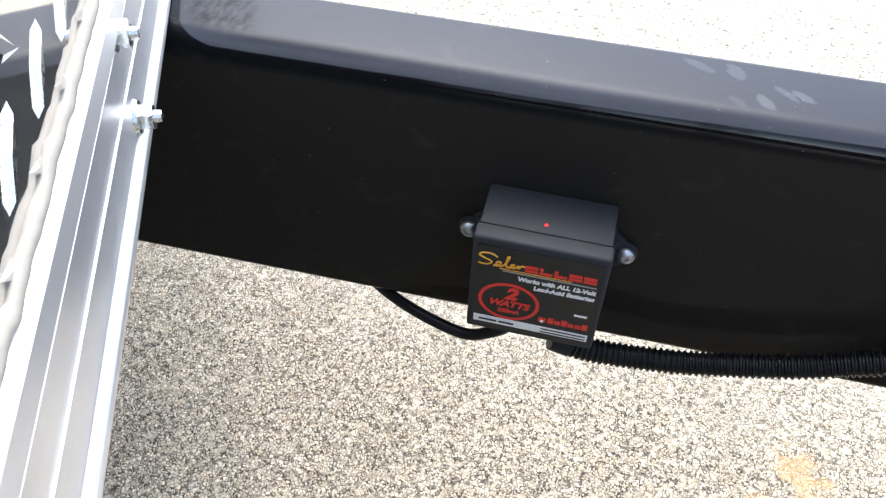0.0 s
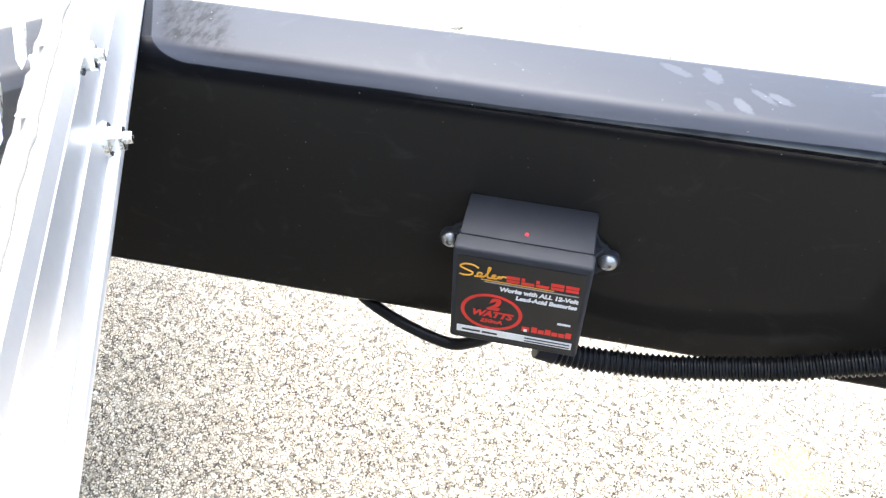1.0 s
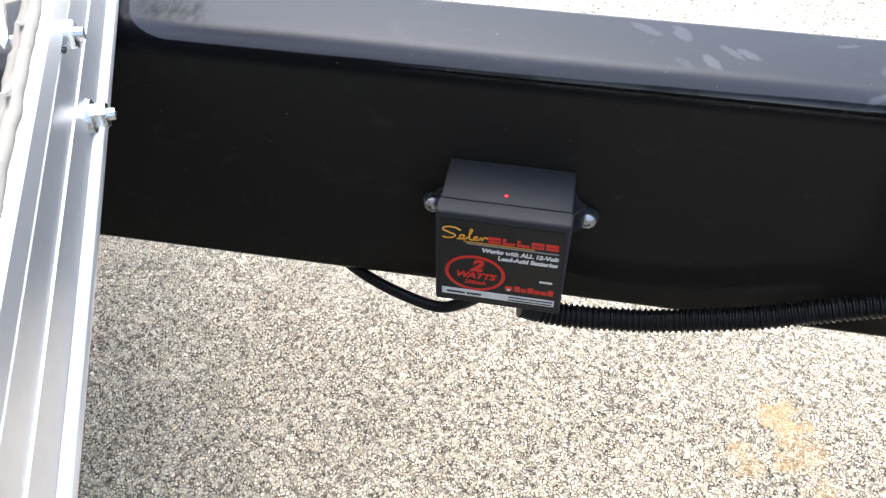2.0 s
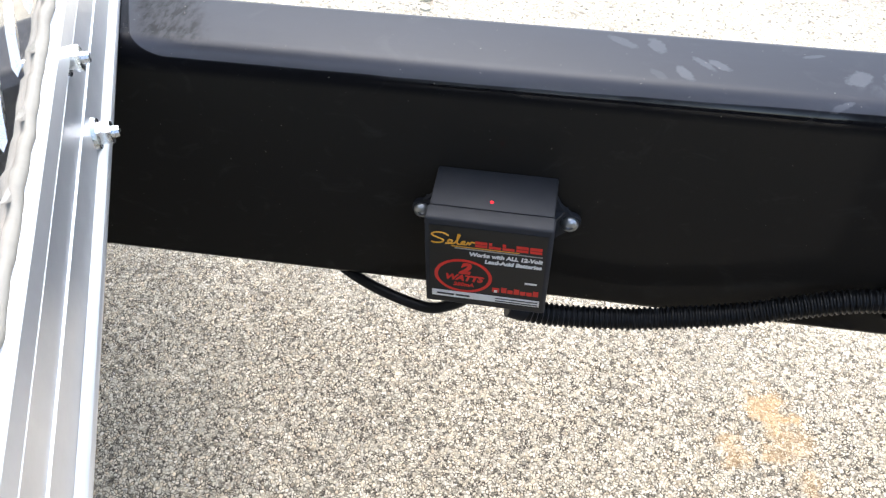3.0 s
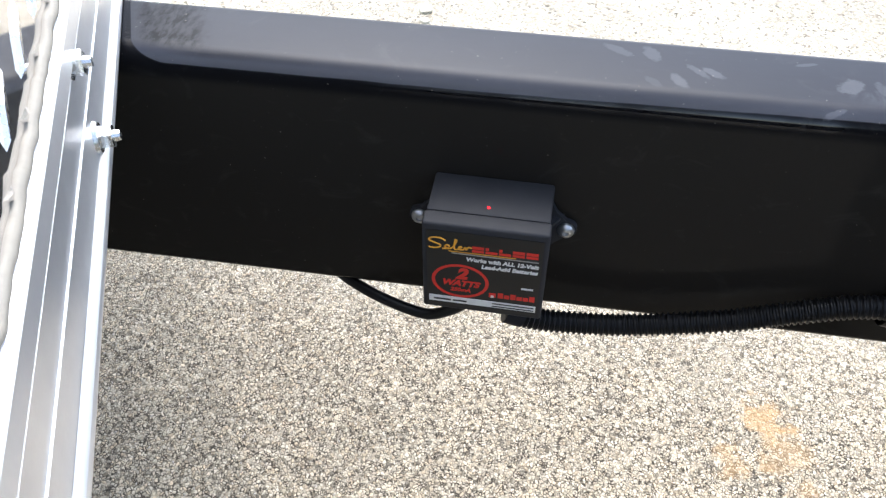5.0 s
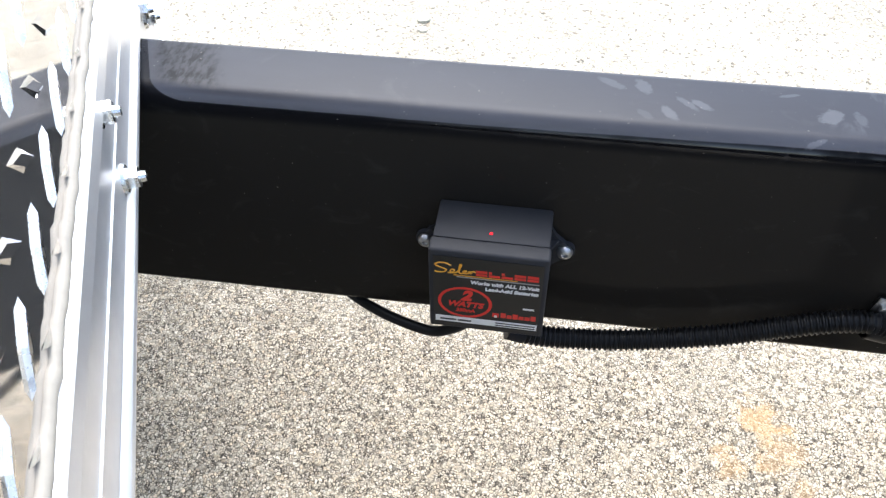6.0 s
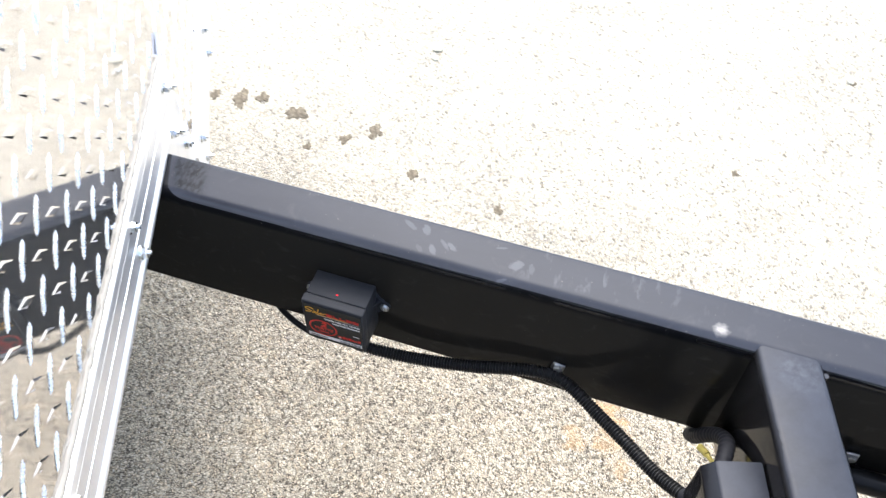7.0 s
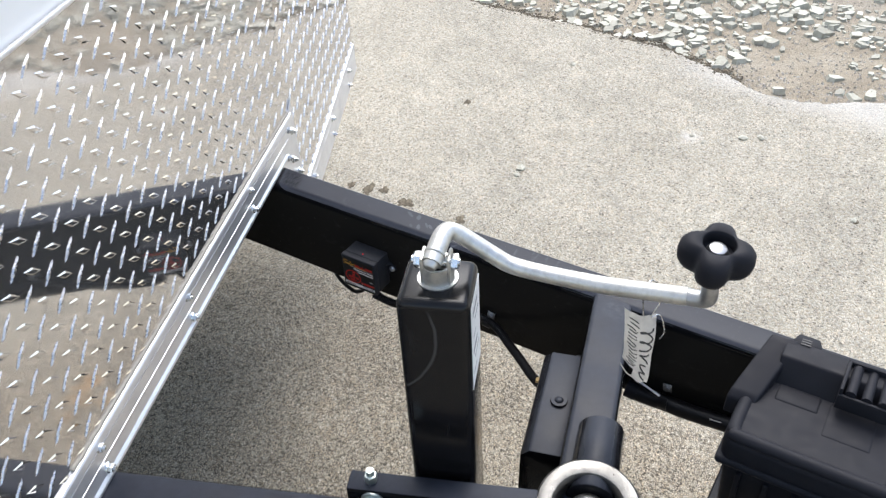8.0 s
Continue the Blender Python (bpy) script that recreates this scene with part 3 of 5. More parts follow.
def treadplate(frame_m, s0, s1, z0, z1, phase_s, phase_z):
    """A diamond-plate sheet in a wall frame: x along, y up."""
    bm = rbox((s0, z0, -0.003), (s1, z1, 0), 0, m=frame_m)
    ps, pz = 0.0376, 0.03625
    for i in range(-60, 60):
        for j in range(-5, 40):
            for off, turn, size in ((0, 35, (0.0290, 0.0062, 0.0017, 1)), (0.5, -33, (0.0290, 0.0086, 0.0011, 0))):
                s, z = phase_s + (i + off) * ps, phase_z + (j + off) * pz
                if s0 + 0.006 < s < s1 - 0.006 and z0 + 0.006 < z < z1 - 0.006:
                    lug(bm, frame_m @ pose(s, z, -0.0002, 0, 0, turn), *size)
    return bm


GUARD_TOP = 0.968
front = wall_frame(0, 0, -0.006)
tpart("nose_guard_plate", treadplate(front, A_NEAR, A_BEND, 0.502, GUARD_TOP, -0.4614, 0.4024), TREAD, "bright aluminium diamond plate", 12).data.materials.append(LUG)
bend = WALL - WD * A_BEND - WN * 0.006
far_turn = pose(0, 0, 0, 0, 0, 118.0 - (AX + 90)).to_3x3()    # the facet beyond the bend leans back
far_frame = basis(bend, far_turn @ -WD, far_turn @ WN)
FAR_LEN = 0.60
tpart("nose_guard_plate", treadplate(far_frame, 0, FAR_LEN, 0.335, GUARD_TOP, 0.012, 0.4024), TREAD, "bright aluminium diamond plate", 12).data.materials.append(LUG)


# white skin above the guard and the box body behind it
def wall_sheet(s0, s1, z0, z1, m, t=0.03, back=-0.004):
    return rbox((s0, z0, back - t), (s1, z1, back), 0.0015, 1, m)


tpart("nose_skin", wall_sheet(A_NEAR, A_BEND, 0.49, 2.35, front), SKIN, "white painted metal skin")
tpart("nose_skin", wall_sheet(0.001, FAR_LEN, 0.336, 2.35, far_frame), SKIN, "white painted metal skin")
corner = far_frame @ Vector((FAR_LEN, 0, -0.03))
tpart("side_skin", rbox((0.02, 0.35, -0.03), (3.2, 2.35, 0), 0.002, 1, basis((corner.x, corner.y, 0), -WN, -WD)), SKIN, "white painted metal skin")
tpart("corner_post", cyl(0.028, 0.028, 2.0, Matrix.Translation((corner.x, corner.y, 0.352)), 20), TRIM)
near = front @ Vector((A_NEAR, 0, -0.03))
tpart("side_skin", rbox((0.0, 0.35, 0), (3.2, 2.35, 0.03), 0.002, 1, basis((near.x, near.y, 0), -WN, -WD)), SKIN, "white painted metal skin")
tpart("rear_skin", rbox((A_NEAR + 0.003, 0.35, -3.235), (A_BEND + 0.50, 2.35, -3.205), 0.002, 1, front), SKIN, "white painted metal skin")
tpart("roof", rbox((A_NEAR, 2.352, -3.235), (A_BEND + 0.56, 2.38, -0.004), 0.004, 2, front), SKIN, "white painted metal roof")
tpart("floor_deck", rbox((A_NEAR, 0.51, -3.2), (A_BEND + 0.45, 0.55, -0.12), 0.004, 1, front), BLACK, "black underside of the floor")


# aluminium trim: an extrusion with a raised lip at each edge and two ribs
def trim_bar(m, s0, s1, z0, z1, slant=0.0, relief=1.0):
    """The strip from s0 to s1; slant: how much further its upper edge runs than its lower one."""
    h = z1 - z0
    prof = [(0, -0.0035), (0, 0.0040), (0.0010, 0.0057), (0.0038, 0.0062), (0.0055, 0.0058), (0.0075, 0.0046), (0.0094, 0.0031), (0.0100, 0.0029), (0.431 * h, 0.0031), (0.436 * h, 0.0037), (0.452 * h, 0.0037), (0.457 * h, 0.0031),
            (0.708 * h, 0.0031), (0.713 * h, 0.0039), (0.738 * h, 0.0039), (0.743 * h, 0.0028), (0.775 * h, 0.0028), (0.79 * h, 0.0048), (0.83 * h, 0.0060), (0.95 * h, 0.0052), (h - 0.0008, 0.0036), (h, 0.0020), (h, -0.0035)]
    prof = [(y, 0.0031 + (d - 0.0031) * relief if d > 0.001 else d) for y, d in prof]
    bm = bmesh.new()
    a = [bm.verts.new(m @ Vector((s0, z0 + y, d))) for y, d in prof]
    b = [bm.verts.new(m @ Vector((s1 + slant * y / h, z0 + y, d))) for y, d in prof]
    n = len(prof)
    for i in range(n):
        bm.faces.new((a[i], b[i], b[(i + 1) % n], a[(i + 1) % n]))
    bm.faces.new(a)
    bm.faces.new(list(reversed(b)))
    bmesh.ops.recalc_face_normals(bm, faces=bm.faces)
    return bm


def hex_bolt(parent, at, label="", r=0.0052, h=0.0055, flange=0.0072):
    """A self-drilling screw's hexagonal head on its washer, at a local frame whose z leaves the sheet."""
    bm = cyl(flange, flange * 0.9, 0.0016, None, 20)
    cyl(r, r, h, Matrix.Translation((0, 0, 0.0014)) @ pose(0, 0, 0, 0, 0, random.uniform(0, 60)), 6, 0.0005, bm)
    cyl(0.0026, 0.0022, 0.003, Matrix.Translation((0, 0, 0.0014 + h - 0.0002)), 10, 0, bm)
    return part("hex_screw", bm, ZINC, parent, label, 30, at)


bar = tpart("trim_strip", trim_bar(front, A_NEAR, 0.070, 0.5000, 0.5640, 0.056), TRIM, "ribbed aluminium extrusion", 14)
far_strip = tpart("trim_strip", trim_bar(far_frame, 0.012, FAR_LEN, 0.333, 0.398, 0.0, 0.35), TRIM, "ribbed aluminium extrusion", 14)
for i in range(6):
    a = -0.088 - 0.2445 * i
    hex_bolt(bar, LOCAL @ wall_frame(a, 0.5145, -0.003))
    hex_bolt(bar, LOCAL @ wall_frame(a - 0.001, 0.551, -0.0035))
for a, z in ((0.062, 0.382), (0.066, 0.346), (0.278, 0.382), (0.274, 0.346), (0.494, 0.382), (0.492, 0.346)):
    hex_bolt(far_strip, LOCAL @ far_frame @ pose(a, z, 0.0025))
gusset = tpart("corner_gusset", prism([(0.058, 0.425), (A_BEND - 0.0005, 0.395), (A_BEND - 0.0005, 0.583), (0.058, 0.505)], 0.0006, 0.0024, front), TRIM, "flat aluminium patch beside the bend")
for a, z in ((0.1215, 0.529), (0.104, 0.541), (0.084, 0.498), (0.104, 0.482), (0.123, 0.446)):
    hex_bolt(gusset, LOCAL @ wall_frame(a, z, -0.0036))
tpart("guard_cap_strip", rbox((A_NEAR, GUARD_TOP - 0.002, -0.001), (A_BEND, GUARD_TOP + 0.003, 0.004), 0.0015, 2, front), TRIM, "plain aluminium edge strip")
tpart("guard_cap_strip", rbox((0.0, GUARD_TOP - 0.002, -0.001), (FAR_LEN, GUARD_TOP + 0.003, 0.004), 0.0015, 2, far_frame), TRIM, "plain aluminium edge strip")

# a smeared bead of sealant along the strip's upper edge
rng = random.Random(3)
bead = [front @ Vector((-0.62 + 0.0045 * i, 0.5662 + 0.0020 * noise.noise((i * 0.35, 0, 0)) + 0.0009 * noise.noise((i * 1.7, 2, 0)), 0.0006)) for i in range(165)]
tpart("sealant_bead", sweep(bead, lambda i: 0.0027 * (1 + 0.36 * noise.noise((i * 0.6, 4, 0))), 8), make_plain("pale_sealant", (0.34, 0.31, 0.26), 0.6), "pale smeared sealant", 60)
# ---------------------------------------------------------------- the charge controller on the rail's inner face
def build_controller():
    x0, x1, z0, z1, d = 0.1385, 0.2005, 0.3805, 0.4425, 0.0375
    cx, cz = (x0 + x1) / 2, (z0 + z1) / 2
    box = thing("solar_charge_controller", "small black plastic solar charger with printed label, screwed to rail", "charger", pose(cx, 0, cz, 0, 0.6, 0))
    w, h = (x1 - x0) / 2, (z1 - z0) / 2
    part("case", rbox((-w, -d + 0.0085, -h), (w, -0.0005, h), 0.0012, 2), PLASTIC, box)
    part("cover", rbox((-w - 0.0008, -d - 0.002, -h - 0.0008), (w + 0.0008, -d + 0.008, h + 0.0008), 0.0017, 3), PLASTIC, box, "matt black front cover")
    for side, tz in ((-1, 0.0005), (1, 0.0025)):
        # a pear-shaped ear with a screw in it
        out = []
        for i in range(13):
            a = radians(-90 + 180 * i / 12)
            out.append((w + 0.0085 + 0.0058 * math.cos(a), tz + 0.0058 * math.sin(a)))
        pts = [(w - 0.001, tz - 0.017), (w + 0.003, tz - 0.011)] + out + [(w + 0.003, tz + 0.011), (w - 0.001, tz + 0.019)]
        pts = [(side * x, z) for x, z in pts]
        if side < 0:
            pts.reverse()
        ear = part("mounting_ear", prism(pts, 0.0004, 0.0034, pose(0, 0, 0, 90)), PLASTIC, box)
        part("web", prism([(side * (w - 0.001), 0.0), (side * (w + 0.007), 0.0), (side * (w - 0.001), 0.013)][::side], tz + 0.0062, tz + 0.0082, Matrix.Diagonal((1, -1, 1, 1))), PLASTIC, ear)
        screw = part("pan_head_screw", lathe([(0.0, 0.0), (0.0047, 0.0), (0.0047, 0.0008), (0.0042, 0.0022), (0.0028, 0.0032), (0.0018, 0.0034), (0.0016, 0.0022), (0.0, 0.0022)], 20,
                     pose(side * (w + 0.0085), -0.0034, tz, 90)), DULL, ear, "zinc-plated pan-head screw")
    part("indicator_lamp", lathe([(0.0, 0.0), (0.001, 0.0), (0.0009, 0.0005), (0.0005, 0.0008), (0.0, 0.001)], 14, pose(-0.0005, -0.0235, h - 0.0002)), make_led(), box, "small red indicator lamp, lit")
    # label on the front cover
    f = -d - 0.0021
    label = part("label", rbox((-w + 0.0018, f - 0.00025, -h + 0.0022), (w - 0.0018, f + 0.0002, h - 0.0035), 0, 1), LABEL, box, "glossy black printed label")
    Z = lambda z: -0.0268 + (z + 0.0308) * 0.86
    bar_on = lambda xa, xb, za, zb, lift=0.0001: rbox((xa, f - 0.0003 - lift, Z(za)), (xb, f - lift, Z(zb)), 0)
    on = lambda x, z: pose(x, f - 0.0004, Z(z), 90, 0, 0)
    # the maker's mark: an amber flourish and a red bar broken into blocks
    for stroke in ([(-0.0195, 0.0248), (-0.0222, 0.0266), (-0.0262, 0.0264), (-0.0280, 0.0243), (-0.0252, 0.0224), (-0.0222, 0.0208), (-0.0232, 0.0186), (-0.0268, 0.0180), (-0.0286, 0.0190)],
                   [(-0.0212, 0.0182), (-0.0190, 0.0186), (-0.0176, 0.0208), (-0.0192, 0.0214), (-0.0198, 0.0192), (-0.0178, 0.0184), (-0.0158, 0.0204), (-0.0140, 0.0258), (-0.0148, 0.0262), (-0.0152, 0.0196), (-0.0136, 0.0186), (-0.0112, 0.0212), (-0.0126, 0.0210), (-0.0130, 0.0190), (-0.0108, 0.0190), (-0.0096, 0.0212), (-0.0092, 0.0190), (-0.0080, 0.0214), (-0.0062, 0.0208)]):
        path = smooth_path([(x, f - 0.0002, Z(z)) for x, z in stroke], 0.0006)
        part("amber_flourish", sweep(path, 0.00052, 6), YELLOW, label)
    for i in range(5):
        a = -0.0062 + i * 0.0068
        bm = bar_on(a, a + 0.0060, 0.0178, 0.0197)
        rbox((a, f - 0.0004, Z(0.0203)), (a + (0.0016 if i in (1, 2) else 0.0060), f - 0.0001, Z(0.0226)), 0, bm=bm)
        part("red_block", bm, RED, label)
    part("amber_rule", bar_on(-0.018, 0.016, 0.0163, 0.0170), YELLOW, label)
    part("fine_print_bar", bar_on(-0.0165, 0.0275, 0.0148, 0.0157), make_plain("grey_print", (0.32, 0.31, 0.29), 0.5), label)
    lettering("caption", "Works with ALL 12-Volt", 0.0036, WHITE, label, on(0.0275, 0.0112), 0.12, 0.0002, "RIGHT")
    lettering("caption", "Lead-Acid Batteries", 0.0036, WHITE, label, on(0.0275, 0.0062), 0.12, 0.0002, "RIGHT")
    ring = bmesh.new()
    n = 48
    loops = [[ring.verts.new((-0.0118 + rx * math.cos(2 * math.pi * i / n), f - 0.0004, Z(-0.0088) + rz * math.sin(2 * math.pi * i / n))) for i in range(n)] for rx, rz in ((0.0150, 0.0128), (0.0132, 0.0110))]
    for i in range(n):
        ring.faces.new((loops[0][i], loops[0][(i + 1) % n], loops[1][(i + 1) % n], loops[1][i]))
    part("red_ring", ring, RED, label)
    lettering("numeral", "2", 0.0108, RED, label, on(-0.0112, -0.0024), 0.25, 0.0006)
    lettering("caption", "WATTS", 0.0058, RED, label, on(-0.0118, -0.0108), 0.3, 0.00028)
    lettering("caption", "250mA", 0.0036, RED, label, on(-0.0116, -0.0166), 0.2, 0.00015)
    part("fine_print_bar", bar_on(0.0200, 0.0262, -0.0098, -0.0082), WHITE, label)
    part("maker_mark", bar_on(0.0035, 0.0072, -0.0200, -0.0162), RED, label)
    part("maker_mark", bar_on(0.0046, 0.0062, -0.0200, -0.0182, 0.0004), WHITE, label)
    for i in range(6):
        part("red_block", bar_on(0.0082 + i * 0.0033, 0.0110 + i * 0.0033, -0.0200, -0.0168 + (0.0014 if i in (0, 2, 5) else 0)), RED, label)
    part("serial_strip", bar_on(-0.0282, 0.0285, -0.0292, -0.0238, 0.0003), WHITE, label, "white strip with a line of unreadable print")
    strip = lambda a, b, z, t: part("print_bar", bar_on(a, b, z, z + t, 0.0006), INK, label)
    strip(-0.0255, -0.0165, -0.0272, 0.0012)
    strip(-0.0155, -0.008, -0.0272, 0.0012)
    strip(0.0055, 0.0275, -0.0256, 0.0006)
    strip(0.0055, 0.0275, -0.0280, 0.0006)
    return box


def make_led():
    m = Mat("red_lamp_lens", (0.5, 0.01, 0.015), 0.2)
    m.set("Emission Color", (1, 0.02, 0.03, 1))
    m.set("Emission Strength", 0.5)
    return m.m


build_controller()


# ---------------------------------------------------------------- wiring along the rail
def loom(points, r=0.0067, pitch=0.0031, seg=14):
    path = smooth_path(points, pitch / 4)
    ring = (1.0, 1.0, 0.84, 0.84)
    return sweep(path, lambda i: r * ring[i % 4], seg)


def build_loom():
    pts = [(0.181, -0.0215, 0.3625), (0.197, -0.020, 0.3565), (0.216, -0.018, 0.3542), (0.247, -0.016, 0.3554), (0.277, -0.015, 0.3613), (0.306, -0.014, 0.3685), (0.332, -0.013, 0.378),
           (0.358, -0.011, 0.3855), (0.378, -0.010, 0.388), (0.392, -0.011, 0.386), (0.411, -0.018, 0.3835), (0.435, -0.033, 0.381), (0.462, -0.052, 0.383), (0.49, -0.073, 0.385), (0.502, -0.082, 0.388), (0.516, -0.092, 0.394), (0.530, -0.101, 0.400)]
    conduit = thing("split_loom_conduit", "black corrugated split loom running along the rail to a junction box", "conduit", pose(*pts[0]))
    back = conduit.matrix_world.inverted()
    part("tube", loom([back @ Vector(p) for p in pts]), LOOM, conduit, smooth=50)
    for ends, r in ((pts[:2], 0.0072), (pts[-2:][::-1], 0.0078)):
        a, b = back @ Vector(ends[0]), back @ Vector(ends[1])
        part("end_collar", sweep([a, a.lerp(b, 0.3), a.lerp(b, 0.6)], r, 16), RUBBER, conduit)
    pts = [(0.03, 0.04, 0.3435), (0.058, 0.021, 0.3435), (0.082, 0.004, 0.3435), (0.106, -0.008, 0.3435), (0.132, -0.0145, 0.342), (0.146, -0.016, 0.3485), (0.156, -0.017, 0.358), (0.159, -0.018, 0.3685)]
    tagged(part("cable", sweep(smooth_path(pts, 0.003), 0.0034, 12), LOOM, None, smooth=60), "thin black cable drooping from the charger behind the rail", "cable")
    # a sheathed bundle beyond the cross tube
    pts = [(0.612, -0.014, 0.365), (0.64, -0.013, 0.362), (0.668, -0.012, 0.3625), (0.70, -0.013, 0.364), (0.76, -0.014, 0.3705), (0.83, -0.015, 0.374), (0.95, -0.015, 0.375)]
    harness = thing("sheathed_cable", "thick smooth black sheathed cable running behind the battery box", "cable", pose(0.612, -0.014, 0.365))
    back = harness.matrix_world.inverted()
    line = smooth_path([back @ Vector(p) for p in pts], 0.004)
    part("sheath", sweep(line, 0.0115, 18), LOOM, harness, smooth=60)
    for i, n in ((30, 5), (37, 3), (42, 6), (50, 2)):
        side = Vector((0, -0.0081, 0.0083))
        part("print_bar", sweep([p + side for p in line[i:i + n]], 0.0006, 6), WHITE, harness)
    part("end_tape", sweep(line[0:5], 0.0123, 18), RUBBER, harness)


build_loom()


def loom_clamp(x, z, tilt, rc, drop):
    """A zinc strap bolted to the rail, looped round the loom."""
    c = thing("conduit_clamp", "zinc-plated loop clamp screwed to the black rail", "clamp", pose(x, -0.0012, z, 0, tilt, 0), "loom clamps")
    bm = rbox((-0.0065, -0.0014, -drop * 0.4), (0.0065, 0.0008, 0.0085), 0.0007, 2)
    path = [Vector((0, -rc + rc * math.cos(a), -drop + rc * math.sin(a))) for a in (radians(60 - 10 * i) for i in range(31))]
    n = len(path)
    rows = [[bm.verts.new(p + Vector((sx, 0, 0))) for p in path] for sx in (-0.0062, 0.0062)]
    inner = [[bm.verts.new(Vector((sx, -rc, -drop)) + (p - Vector((0, -rc, -drop))) * 1.12) for p in path] for sx in (-0.0062, 0.0062)]
    for i in range(n - 1):
        bm.faces.new((rows[0][i], rows[0][i + 1], rows[1][i + 1], rows[1][i]))
        bm.faces.new((inner[1][i], inner[1][i + 1], inner[0][i + 1], inner[0][i]))
        for k in (0, 1):
            q = (rows[k][i], inner[k][i], inner[k][i + 1], rows[k][i + 1])
            bm.faces.new(q if k else tuple(reversed(q)))
    part("strap", bm, LOOM, c, "black coated strap")
    part("tab", rbox((-0.0062, -0.0024, -0.005), (0.0062, -0.0010, 0.0088), 0.0006, 2), DULL, c, "zinc-plated tab")
    bm = cyl(0.0062, 0.0056, 0.0014, pose(0, -0.0012, 0.0025, 90), 18)
    cyl(0.0046, 0.0044, 0.0036, pose(0, -0.0024, 0.0025, 90), 6, 0.0004, bm)
    part("screw_head", bm, DULL, c)
    return c


loom_clamp(0.3872, 0.391, 12, 0.0072, 0.0085)
loom_clamp(0.666, 0.381, -5, 0.0115, 0.013)


# ---------------------------------------------------------------- junction box beside the cross tube
def build_junction_box():
    o = cross_at - CN * 0.0285 + CD * 0.077
    box = thing("junction_box", "black sheet-steel wiring box bolted beside the cross tube", "junction box", basis((o.x, o.y, 0.385), CD, (0, 0, 1)))
    # x along the cross tube, y towards the cross tube (its face at y = 0)
    L, top = 0.165, 0.083
    out = [(-0.0005, 0.004), (-0.0005, top), (-0.038, top), (-0.049, top - 0.011), (-0.051, 0.004)]
    bm = prism([(y, z) for y, z in out], 0, L, Matrix(((0, 0, 1, 0), (1, 0, 0, 0), (0, 1, 0, 0), (0, 0, 0, 1))))
    # the shell, seen from the rail's side, has its long side sloped away from the tube
    bmesh.ops.recalc_face_normals(bm, faces=bm.faces)
    bmesh.ops.bevel(bm, geom=list(bm.edges), offset=0.0018, segments=2, profile=0.5, affect="EDGES")
    part("shell", bm, BLACK, box)
    bm = cyl(0.0108, 0.0100, 0.0018, None, 22)
    lathe([(0.0, 0.0), (0.0062, 0.0), (0.006, 0.0015), (0.004, 0.0034), (0.0, 0.0042)], 20, Matrix.Translation((0, 0, 0.0015)), bm)
    part("carriage_bolt", bm, BLACK, box, "black round-headed bolt", 40, pose(0.083, -0.0165, top))
    bm = cyl(0.004, 0.004, 0.004, None, 6, 0.0004)
    part("brass_screw", bm, BRASS, box, "small brass screw", 40, pose(0.036, -0.0495, 0.0635, 90, 0, 0))
    return box


build_junction_box()
boot = thing("cable_boot", "black rubber boot curving from the rail to the junction box", "cable boot", pose(0.547, -0.013, 0.39))
line = smooth_path([(-0.018, 0.012, -0.052), (-0.016, 0.002, -0.036), (-0.012, -0.006, -0.016), (-0.006, -0.012, 0.0), (-0.001, -0.020, 0.014), (0.002, -0.031, 0.025), (0.001, -0.044, 0.031), (-0.001, -0.058, 0.032), (-0.002, -0.068, 0.031)], 0.0015)
part("sleeve", sweep(line, lambda i: 0.0074 if i % 4 < 2 else 0.0070, 16), RUBBER, boot, smooth=50)
wire = thing("wire_splice", "short yellow wire end with a pale splice by the junction box", "wire", pose(0.541, -0.048, 0.386))
part("yellow_lead", sweep(smooth_path([(-0.004, 0.008, -0.004), (0.001, 0.001, -0.001), (0.006, -0.006, 0.002), (0.011, -0.012, 0.003)], 0.002), 0.0022, 10), WIRE, wire)
part("splice_cap", sweep(smooth_path([(-0.0085, 0.013, -0.007), (-0.004, 0.008, -0.004), (-0.001, 0.004, -0.002)], 0.002), 0.0034, 10), WIRE, wire)


# ---------------------------------------------------------------- the jack with its crank
JACK = Vector((0.5180, -0.3300, 0))
J_TOP = 0.770


